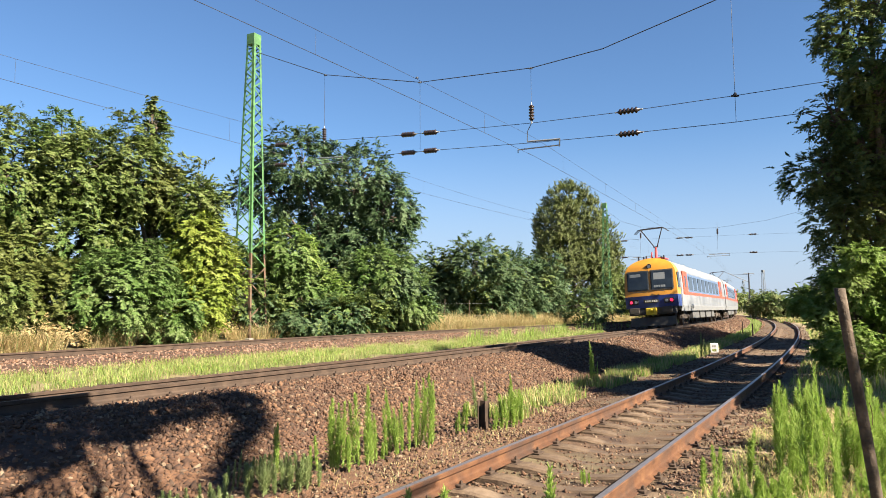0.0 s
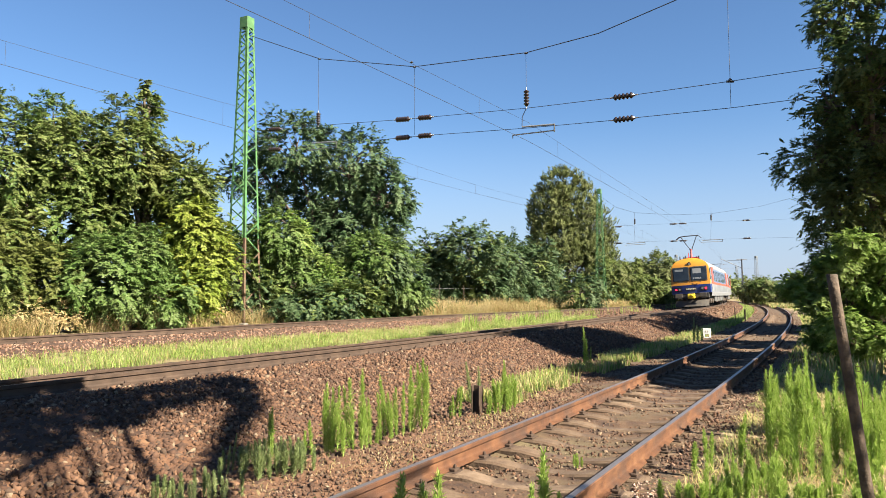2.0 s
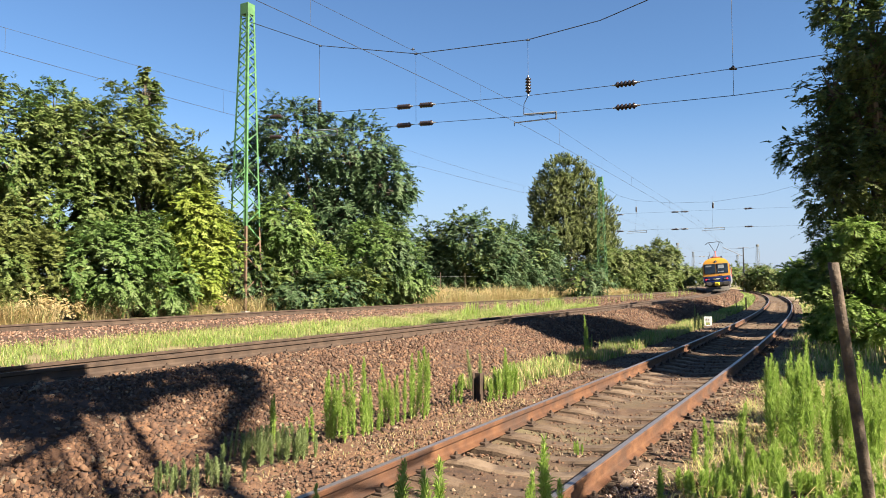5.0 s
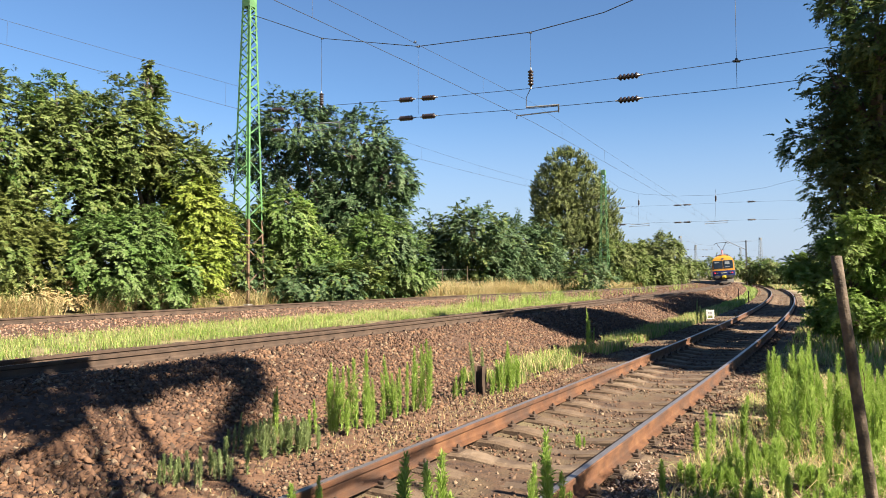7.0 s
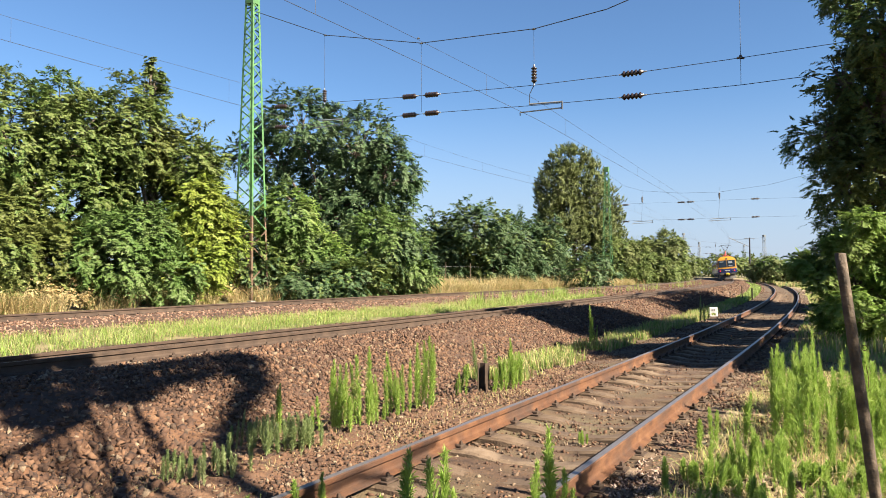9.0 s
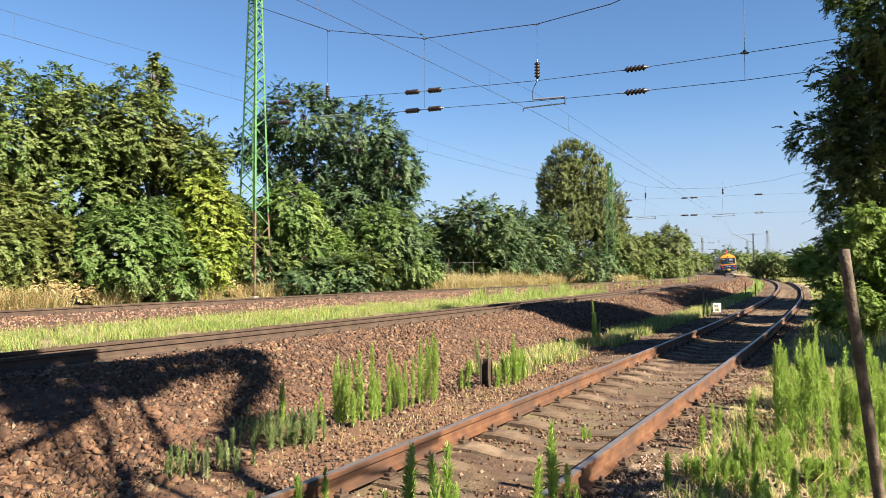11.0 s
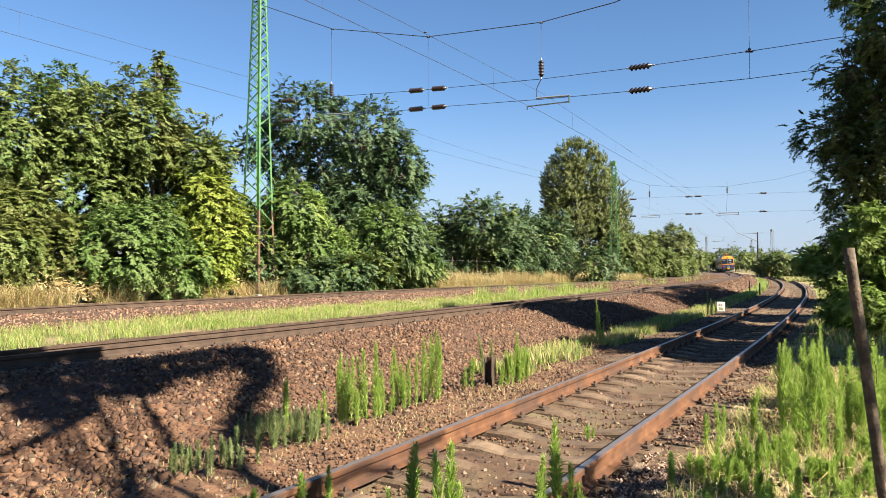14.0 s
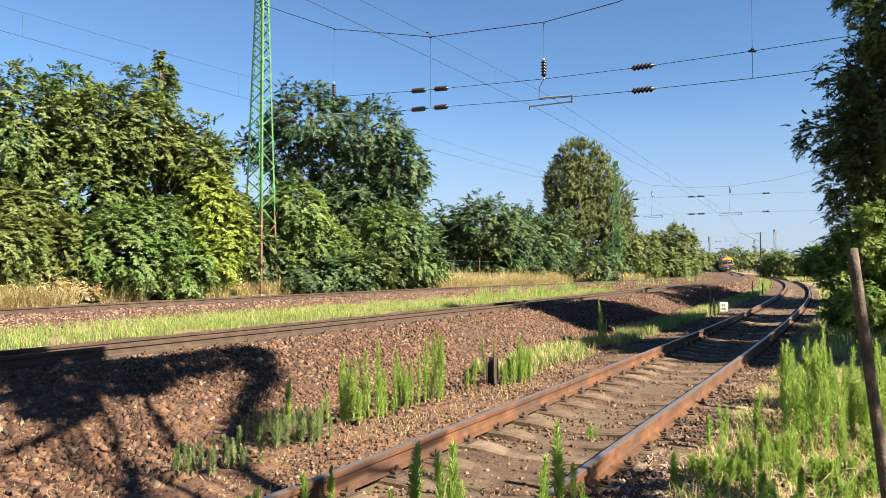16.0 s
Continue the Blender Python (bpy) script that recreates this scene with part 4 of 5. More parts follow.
def bracket_pole(x, y, h):
    """Dark post with a raking bracket arm and a small crosspiece."""
    z = gz(x, y)
    root = tagged(new("catenary_pole"), "dark slim catenary pole with a bracket arm beside the siding", "pole")
    root.matrix_basis = pose(x, y, z - 0.1)
    bm = bmesh.new()
    rod(bm, (0, 0, 0), (0, 0, h), 0.14, 0.10, 10)
    part("post", bm, M["wire"], root, "dark steel post")
    bm = bmesh.new()
    rod(bm, (0, 0, h * 0.80), (-3.2, 0.6, h * 1.0), 0.05, n=6)
    rod(bm, (0, 0, h * 0.97), (-2.6, 0.5, h * 0.965), 0.03, n=6)
    part("bracket_arm", bm, M["wire"], root)
    bm = bmesh.new()
    rod(bm, (-0.9, 0, h * 0.985), (0.9, 0, h * 0.985), 0.045, n=6)
    part("crosspiece", bm, M["wire"], root)


bracket_pole(52.6, 116.0, 7.7)

# ---- train ----
M["t_white"] = material("pale_grey_coach_paint", [(0.23, 0.24, 0.265), (0.30, 0.31, 0.335)], 0.35, 1.2, 0.02, stain=(0.16, 0.17, 0.19), stain_scale=0.8, stain_at=0.5)
M["t_yellow"] = material("orange_yellow_coach_paint", [(0.56, 0.25, 0.028), (0.62, 0.285, 0.036)], 0.35, 3, 0.02)
M["t_blue"] = material("dark_blue_coach_paint", [(0.012, 0.035, 0.19), (0.018, 0.05, 0.25)], 0.35, 3, 0.02)
M["t_red"] = material("orange_red_coach_paint", [(0.50, 0.065, 0.025), (0.56, 0.085, 0.032)], 0.4, 3, 0.02)
M["t_roof"] = material("dusty_grey_roof_paint", [(0.19, 0.20, 0.215), (0.25, 0.26, 0.28)], 0.6, 2, 0.05)
M["t_band"] = material("blue_grey_window_band_paint", [(0.085, 0.13, 0.23), (0.125, 0.18, 0.30)], 0.3, 2, 0.02)
M["t_black"] = material("black_underframe_paint", [(0.02, 0.02, 0.022), (0.045, 0.042, 0.04)], 0.7, 4, 0.2)
M["t_under"] = material("dusty_grey_underframe_paint", [(0.07, 0.07, 0.072), (0.13, 0.128, 0.125)], 0.7, 4, 0.2)
M["t_glass"] = material("dark_tinted_coach_glass", [(0.015, 0.02, 0.028), (0.03, 0.04, 0.05)], 0.06, 2, 0)
M["t_blind"] = material("pale_blind_cloth", [(0.15, 0.17, 0.19), (0.20, 0.22, 0.245)], 0.7, 4, 0)
M["t_rust"] = material("brown_brake_dust", [(0.05, 0.036, 0.027), (0.09, 0.068, 0.052)], 0.85, 6, 0.3)
M["t_plough"] = material("weathered_plough_steel", [(0.04, 0.037, 0.034), (0.085, 0.07, 0.055)], 0.7, 4, 0.2)
M["t_arm"] = material("red_pantograph_paint", [(0.50, 0.03, 0.03), (0.60, 0.05, 0.045)], 0.5, 4, 0.05)
M["t_lamp"] = bpy.data.materials.new("red_tail_light_glow")
M["t_lamp"].use_nodes = True
_b = M["t_lamp"].node_tree.nodes["Principled BSDF"]
_b.inputs["Base Color"].default_value = (0.8, 0.02, 0.05, 1)
_b.inputs["Emission Color"].default_value, _b.inputs["Emission Strength"].default_value = (1, 0.02, 0.08, 1), 0.35

CAR_LEN = 24.4


def half_section():
    """Right half of a coach's cross-section, from the skirt up to the middle of the roof: (x, z)."""
    pts = [(1.38, 0.88), (1.45, 1.15), (1.46, 1.85), (1.45, 2.5), (1.42, 3.05)]
    for i in range(1, 15):
        a = radians(90 * i / 14)
        pts.append((1.42 * math.cos(a) ** 0.85 if i < 14 else 0.0, 3.05 + 0.95 * math.sin(a)))
    return pts


def side_x(z):
    p = half_section()
    return float(np.interp(z, [q[1] for q in p], [q[0] for q in p]))


def lean(z):
    """How far the cab's end leans back at a height."""
    return float(np.interp(z, [0.8, 1.9, 3.2, 3.6, 4.0], [0.10, 0.0, 0.22, 0.36, 0.75]))


def shell(bm, y0, y1, z_from, z_to, out=0.0, leaning=False):
    """The coach's skin between two heights and two stations."""
    h = [p for p in half_section()]
    zs = sorted({z_from, z_to, *[z for _, z in h if z_from < z < z_to]})
    ring = [(side_x(z) + out if z < 3.99 else 0.0, z) for z in zs]
    full = ring + [(-x, z) for x, z in reversed(ring) if x > 0] if z_to >= 3.99 else None
    for sgn in ((1,) if full else (1, -1)):
        prof = full or [(sgn * x, z) for x, z in ring]
        a = [bm.verts.new((x, y0 + (lean(z) if leaning else 0), z + (out if full else 0))) for x, z in prof]
        b = [bm.verts.new((x, y1, z + (out if full else 0))) for x, z in prof]
        for i in range(len(prof) - 1):
            q = (a[i], a[i + 1], b[i + 1], b[i])
            bm.faces.new(q if sgn > 0 or full else q[::-1])


def end_plate(bm, z0, z1, y, n=7, leaning=True):
    """The end wall between two heights, slightly bowed."""
    zs = [z0 + (z1 - z0) * math.sin(math.pi / 2 * i / 13) for i in range(14)]
    rows = []
    for z in zs:
        w = side_x(z) if z < 3.99 else 0.02
        rows.append([bm.verts.new((w * u, y + (lean(z) if leaning else 0) + (0.10 * u * u if leaning else 0), z)) for u in np.linspace(-1, 1, n)])
    for p, q in zip(rows, rows[1:]):
        for i in range(n - 1):
            bm.faces.new((p[i], p[i + 1], q[i + 1], q[i]))


def face_box(bm, x0, x1, z0, z1, out, depth=0.03, bevel=0.015):
    """A slab lying on the leaning cab end."""
    n0 = len(bm.verts)
    box(bm, (x0, -depth, z0), (x1, 0, z1), bevel)
    bm.verts.ensure_lookup_table()
    for v in list(bm.verts)[n0:]:
        v.co.y += lean(v.co.z) - out + 0.10 * (v.co.x / 1.45) ** 2


def bogie(parent, y):
    bm = bmesh.new()
    for sx in (-1, 1):
        box(bm, (sx * 1.05 - 0.07, y - 1.7, 0.42), (sx * 1.05 + 0.07, y + 1.7, 0.66), 0.03)
        for dy in (-1.25, 1.25):
            box(bm, (sx * 1.08 - 0.12, y + dy - 0.2, 0.30), (sx * 1.08 + 0.12, y + dy + 0.2, 0.62), 0.03)
        box(bm, (sx * 1.02 - 0.1, y - 0.35, 0.55), (sx * 1.02 + 0.1, y + 0.35, 0.95), 0.04)
    box(bm, (-1.0, y - 0.25, 0.45), (1.0, y + 0.25, 0.7), 0.02)
    b = part("bogie", bm, M["t_rust"], parent, "brown dusty bogie frame")
    for dy in (-1.25, 1.25):
        bm = bmesh.new()
        rod(bm, (-0.75, y + dy, 0.46), (0.75, y + dy, 0.46), 0.08, n=10)
        for sx in (-1, 1):
            rod(bm, (sx * 0.69, y + dy, 0.46), (sx * 0.81, y + dy, 0.46), 0.46, n=20)
            rod(bm, (sx * 0.66, y + dy, 0.46), (sx * 0.69, y + dy, 0.46), 0.49, n=20)
        part("wheelset", bm, M["t_rust"], b)


def coach(cab, label):
    root = tagged(new("train_car"), label, "train car", group="cars of the train")
    L = CAR_LEN
    y0 = 1.3 if cab else 0.15
    bm = bmesh.new()
    shell(bm, y0, L, 0.88, 3.2)
    if not cab:
        end_plate(bm, 0.9, 3.95, 0.15, leaning=False)
    end_plate(bm, 0.9, 3.95, L, leaning=False)
    part("body", bm, M["t_white"], root, "pale grey coach body", smooth=False)
    bm = bmesh.new()
    shell(bm, y0, L, 3.2, 4.0)
    part("roof", bm, M["t_roof"], root, "dusty grey arched roof", smooth=True)
    bm = bmesh.new()
    shell(bm, y0, L, 0.88, 1.2, 0.006)
    part("skirt", bm, M["t_roof"], root, "grey lower skirt")
    bm = bmesh.new()
    shell(bm, y0 + (0.9 if cab else 0), L, 1.83, 2.0, 0.008)
    part("stripe", bm, M["t_red"], root, "orange-red waist stripe")
    bm = bmesh.new()
    shell(bm, 4.3, L - 4.0, 2.0, 3.12, 0.008)
    part("window_band", bm, M["t_band"], root, "blue-grey window band")
    for sx in (-1, 1):
        for i in range(8):
            ya = 4.7 + i * 1.94
            bm = bmesh.new()
            x = side_x(2.55) * sx
            box(bm, (x - 0.02, ya, 2.12), (x + 0.02, ya + 1.35, 2.98), 0.012)
            part("window", bm, M["t_glass"], root)
        for ya in (2.35, L - 3.7):
            bm = bmesh.new()
            x = side_x(2.0) * sx
            box(bm, (x - 0.03, ya, 1.86), (x + 0.03, ya + 1.6, 3.22), 0.015)
            d = part("door", bm, M["t_red"], root, "orange-red folding door")
            bm = bmesh.new()
            box(bm, (x - 0.037, ya + 0.55, 2.25), (x + 0.037, ya + 1.05, 2.95), 0.01)
            part("door_pane", bm, M["t_glass"], d)
    bogie(root, 4.0)
    bogie(root, L - 4.0)
    for ya, yb in ((6.6, 9.4), (10.0, 12.2), (13.0, 15.6), (16.2, 17.6)):
        part("equipment_box", box(bmesh.new(), (-1.25, ya, 0.40), (1.25, yb, 0.92), 0.04), M["t_under"], root, "dusty grey underfloor equipment")
    # roof gear
    for y in (9.5, 15.0):
        part("roof_ventilator", box(bmesh.new(), (-0.45, y, 3.90), (0.45, y + 1.3, 4.08), 0.05), M["t_roof"], root)
    if cab:
        cab_end(root)
        pantograph(root, 2.9, True)
    else:
        pantograph(root, 18.0, False)
    return root


def cab_end(root):
    for z0, z1, key, name, lab in ((1.83, 4.0, "t_yellow", "cab_front", "orange-yellow cab front"), (1.16, 1.83, "t_blue", "cab_apron", "dark blue cab apron")):
        bm = bmesh.new()
        end_plate(bm, z0, z1, 0.0, 11)
        # wrap round the corners
        zs = [z0 + (z1 - z0) * math.sin(math.pi / 2 * i / 13) for i in range(14)]
        for sx in (-1, 1):
            a = [bm.verts.new((sx * (side_x(z) if z < 3.99 else 0.02), lean(z) + 0.10, z)) for z in zs]
            b = [bm.verts.new((sx * (side_x(z) if z < 3.99 else 0.02), max(1.35, lean(z) + 0.2), z)) for z in zs]
            for i in range(13):
                bm.faces.new((a[i], a[i + 1], b[i + 1], b[i]))
        part(name, bm, M[key], root, lab, smooth=True)
    for x0, x1 in ((-1.24, -0.10), (0.10, 1.24)):
        bm = bmesh.new()
        face_box(bm, x0 - 0.05, x1 + 0.05, 2.13, 3.28, 0.012, 0.03, 0.03)
        f = part("windshield_frame", bm, M["t_black"], root, "black rubber windscreen frame")
        bm = bmesh.new()
        face_box(bm, x0, x1, 2.19, 3.21, 0.024, 0.03, 0.02)
        part("windshield", bm, M["t_glass"], f, "dark reflecting windscreen")
        bm = bmesh.new()
        face_box(bm, x0 + 0.12, x1 - 0.08, 2.72 if x0 > 0 else 2.93, 3.12, 0.030, 0.02, 0.01)
        part("sun_blind", bm, M["t_blind"], f, "pale sun blind behind glass")
        bm = bmesh.new()
        xm = (x0 + x1) / 2
        rod(bm, (xm - 0.3, lean(2.1) - 0.07, 2.12), (xm + 0.15, lean(2.0) - 0.07, 2.02), 0.014, n=6)
        rod(bm, (xm + 0.15, lean(2.0) - 0.07, 2.02), (xm + 0.02, lean(2.06) - 0.05, 2.06), 0.02, n=6)
        part("wiper", bm, M["t_black"], root)
    # destination text, unreadable: plain bars
    bm = bmesh.new()
    for k in range(5):
        face_box(bm, 0.22 + k * 0.13, 0.32 + k * 0.13, 2.28, 2.40, 0.040, 0.01, 0.0)
    part("destination_sign", bm, M["t_blind"], root, "pale destination lettering bars")
    bm = bmesh.new()
    rod(bm, (0, lean(3.52) - 0.06, 3.50), (0, lean(3.52) + 0.1, 3.53), 0.14, n=16)
    h = part("headlamp", bm, M["t_black"], root, "round dark top headlamp")
    bm = bmesh.new()
    rod(bm, (0, lean(3.52) - 0.075, 3.50), (0, lean(3.52) - 0.05, 3.50), 0.095, n=16)
    part("headlamp_glass", bm, M["t_blind"], h)
    for sx in (-1, 1):
        bm = bmesh.new()
        face_box(bm, sx * 0.98 - 0.27, sx * 0.98 + 0.27, 1.36, 1.66, 0.012, 0.03, 0.03)
        c = part("lamp_cluster", bm, M["t_black"], root, "dark lamp cluster")
        for dx, key, r, lab in ((0.13, "t_lamp", 0.085, "red tail light"), (-0.13, "t_blind", 0.08, "unlit white headlight")):
            bm = bmesh.new()
            x = sx * (0.98 + dx)
            y = lean(1.5) + 0.1 * (x / 1.45) ** 2
            rod(bm, (x, y - 0.06, 1.51), (x, y + 0.02, 1.51), r, n=14)
            part("headlight" if key == "t_blind" else "tail_light", bm, M[key], c, lab)
    bm = bmesh.new()
    face_box(bm, -0.42, 0.42, 1.42, 1.62, 0.012, 0.02, 0.01)
    pl = part("number_board", bm, M["t_black"], root, "dark number board")
    bm = bmesh.new()
    for k in range(6):
        face_box(bm, -0.34 + k * 0.115 + (0.03 if k > 2 else 0), -0.26 + k * 0.115 + (0.03 if k > 2 else 0), 1.47, 1.57, 0.026, 0.01, 0.0)
    part("number_bars", bm, M["white"], pl)
    # buffer beam, coupling, plough
    bm = bmesh.new()
    box(bm, (-1.3, 0.10, 0.75), (1.3, 0.5, 1.18), 0.04)
    part("buffer_beam", bm, M["t_black"], root, "black buffer beam")
    for sx in (-1, 1):
        bm = bmesh.new()
        rod(bm, (sx * 0.9, 0.15, 1.02), (sx * 0.9, -0.28, 1.02), 0.09, n=12)
        box(bm, (sx * 0.9 - 0.27, -0.34, 0.86), (sx * 0.9 + 0.27, -0.28, 1.18), 0.025)
        part("buffer", bm, M["t_plough"], root, "worn steel buffer")
    bm = bmesh.new()
    box(bm, (-0.27, -0.42, 0.74), (0.27, 0.1, 1.14), 0.06)
    rod(bm, (0.08, -0.40, 1.0), (0.08, -0.55, 0.92), 0.10, n=10)
    part("coupler", bm, M["t_yellowb"], root, "yellow covered coupling")
    bm = bmesh.new()
    vs = []
    for z, y in ((0.62, -0.02), (0.14, -0.25)):
        vs.append([bm.verts.new((x, y + 0.22 * (x / 1.25) ** 2, z)) for x in np.linspace(-1.25, 1.25, 9)])
    for i in range(8):
        bm.faces.new((vs[0][i], vs[1][i], vs[1][i + 1], vs[0][i + 1]))
    g = bmesh.ops.extrude_face_region(bm, geom=bm.faces[:])
    for e in g["geom"]:
        if isinstance(e, bmesh.types.BMVert):
            e.co.y += 0.05
    part("snow_plough", bm, M["t_plough"], root, "weathered steel snow plough")
    for sx in (-1, 1):
        bm = bmesh.new()
        box(bm, (sx * 1.465 - 0.015, 0.55, 2.2), (sx * 1.465 + 0.015, 1.15, 3.1), 0.02)
        part("cab_window", bm, M["t_glass"], root)
        bm = bmesh.new()
        rod(bm, (sx * 1.5, 1.42, 1.1), (sx * 1.5, 1.42, 2.9), 0.02, n=6)
        part("grab_rail", bm, M["zinc"], root)
    for x, h in ((-0.75, 0.22), (-0.45, 0.16), (-0.3, 0.2), (0.05, 0.14), (0.55, 0.12), (0.7, 0.16)):
        part("roof_insulator", rod(bmesh.new(), (x, 1.4, 3.7), (x, 1.4, 4.0 + h), 0.05, 0.04, 8), M["insul"], root, "brown roof insulator")


M["t_yellowb"] = material("yellow_coupler_cover", [(0.72, 0.52, 0.02), (0.80, 0.60, 0.04)], 0.5, 4, 0.1)


def pantograph(root, y, up):
    bm = bmesh.new()
    box(bm, (-0.55, y - 0.7, 4.06), (0.55, y + 0.9, 4.13), 0.02)
    p = part("pantograph_base", bm, M["t_arm"], root, "red pantograph base")
    knee = Vector((0, y + 0.15, 4.85)) if up else Vector((0, y - 0.9, 4.45))
    head = Vector((0, y - 0.75, 5.86)) if up else Vector((0, y + 0.9, 5.2))
    bm = bmesh.new()
    rod(bm, (0.0, y - 0.1, 4.13), knee, 0.085, 0.065, 8)
    rod(bm, (-0.2, y - 0.5, 4.1), (-0.14, y - 0.5, 4.5), 0.03, n=6)
    part("lower_arm", bm, M["t_arm"], root, "red lower pantograph arm")
    bm = bmesh.new()
    rod(bm, knee + Vector((-0.08, 0, 0)), head + Vector((-0.62, 0, 0)), 0.032, n=6)
    rod(bm, knee + Vector((0.08, 0, 0)), head + Vector((0.62, 0, 0)), 0.032, n=6)
    rod(bm, knee + Vector((-0.14, 0, 0)), knee + Vector((0.14, 0, 0)), 0.04, n=6)
    part("upper_arm", bm, M["wire"], root, "dark upper pantograph rods")
    bm = bmesh.new()
    for dy in (-0.18, 0.18):
        pts = [(-0.98, -0.22), (-0.75, -0.02), (-0.5, 0.02), (0.5, 0.02), (0.75, -0.02), (0.98, -0.22)]
        for (xa, za), (xb, zb) in zip(pts, pts[1:]):
            rod(bm, head + Vector((xa, dy, za)), head + Vector((xb, dy, zb)), 0.026, n=6)
    rod(bm, head + Vector((-0.62, -0.18, 0)), head + Vector((-0.62, 0.18, 0)), 0.025, n=6)
    rod(bm, head + Vector((0.62, -0.18, 0)), head + Vector((0.62, 0.18, 0)), 0.025, n=6)
    part("collector_head", bm, M["wire"], root)


CARS = [coach(True, "yellow-fronted electric railcar with dark blue apron and red doors"),
        coach(False, "pale grey train car with blue window band and red doors"),
        coach(False, "pale grey train car with blue window band and red doors")]
START, SPEED, GAIN = 40.0, 8.55, 0.112      # metres, metres a second, half the gain in speed a second


def car_pose(s):
    """A car's rear end stands s metres along the main track; its bogies ride on the rails."""
    a, b = on_track(MAIN, s + 4.0, 0), on_track(MAIN, s + CAR_LEN - 4.0, 0)
    fwd = (b - a).normalized()
    right = fwd.cross(Vector((0, 0, 1))).normalized()
    right = (right + Vector((0, 0, MAIN["cant"] / 1.5))).normalized()
    up = right.cross(fwd)
    m = Matrix((right, fwd, up)).transposed().to_4x4()
    m.translation = a - fwd * 4.0
    return m

# ---- weeds and grass ----
def weed_mesh(seed, height, stems, leafy_top, spread):
    """Horseweed-like stalks, thick with narrow upright leaves."""
    rng = np.random.default_rng(seed)
    SV, SF = [], []
    bm = bmesh.new()
    rootv = bm.verts.new((0, 0, -0.06))
    for k in range(stems):
        h = height * rng.uniform(0.65, 1.0)
        foot = Vector((*rng.normal(0, spread, 2), 0))
        tip = foot + Vector((*rng.normal(0, 0.05 * h, 2), h))
        q = (tip - foot).to_track_quat("Z", "Y")
        rings = [[bm.verts.new(p + q @ Vector((r * math.cos(j * 1.2566), r * math.sin(j * 1.2566), 0))) for j in range(5)] for p, r in ((foot, 0.006), (tip, 0.002))]
        for j in range(5):
            bm.faces.new((rings[0][j], rings[0][(j + 1) % 5], rings[1][(j + 1) % 5], rings[1][j]))
            bm.faces.new((rootv, rings[0][(j + 1) % 5], rings[0][j]))
        n = int(380 * h / 0.9) + 50
        t = rng.uniform(0.03, 1.0, n) ** 0.85
        ang = rng.uniform(0, 2 * math.pi, n)
        length = (0.03 + 0.062 * np.sin(np.pi * np.clip(t * 0.9 + 0.08, 0, 1)) ** 0.7) * rng.uniform(0.7, 1.25, n) * (0.50 + 0.40 * height)
        if leafy_top:
            length = np.where(t > 0.72, length * rng.uniform(0.5, 1.1, n), length)
        rise = rng.uniform(0.5, 2.2, n)
        for ti, a, l, r in zip(t, ang, length, rise):
            p = foot.lerp(tip, float(ti))
            d = Vector((math.cos(a), math.sin(a), r)).normalized()
            mid = p + d * l * 0.55
            end = p + d * l + Vector((0, 0, -0.35 * l * (1.1 - r)))
            side = d.cross(Vector((0, 0, 1))).normalized() * (0.0026 + 0.030 * l)
            SV += [p, mid + side, end, mid - side]
            i = len(SV) - 4
            SF += [(i, i + 1, i + 2), (i, i + 2, i + 3)]
    me = bpy.data.meshes.new("stalk")
    bm.to_mesh(me)
    bm.free()
    return me, SV, SF


WEED_KINDS = []


def weed_kind(seed, height, stems, top, spread, mat, label):
    stalk, V, F = weed_mesh(seed, height, stems, top, spread)
    stalk.materials.append(M[mat])
    leaves = mesh_of("leaves", V, F, M[mat])
    WEED_KINDS.append((height, stalk, leaves, label))
    return len(WEED_KINDS) - 1


TALL = [weed_kind(11 + i, 0.95, 3, True, 0.055, "weed", "tall bright green weed with narrow leaves") for i in range(5)]
MID = [weed_kind(31 + i, 0.5, 2, False, 0.035, "weed", "knee-high bright green weed") for i in range(4)]
LOW = [weed_kind(51 + i, 0.22, 5, False, 0.06, "weed", "low tuft of green weed") for i in range(4)]
DULL = [weed_kind(71 + i, 0.38, 8, False, 0.15, "weed_dark", "pale grey-green bushy herb") for i in range(3)]
THIN = [weed_kind(91 + i, 0.9, 2, True, 0.04, "weed_dark", "thin dull green weed stalk") for i in range(3)]


def weed(kind, x, y, height=None, lean_deg=4.0):
    h, stalk, leaves, label = WEED_KINDS[kind]
    root = tagged(new("weed"), label, "weed", group="weeds beside the tracks")
    s = (height or h) / h
    child("stalk", stalk, root)
    child("leaves", leaves, root)
    root.matrix_basis = pose(x, y, gz(x, y) - 0.01, random.uniform(-lean_deg, lean_deg), random.uniform(-lean_deg, lean_deg), random.uniform(0, 360)) @ Matrix.Diagonal((s, s, s, 1))


random.seed(5)
pick = random.choice
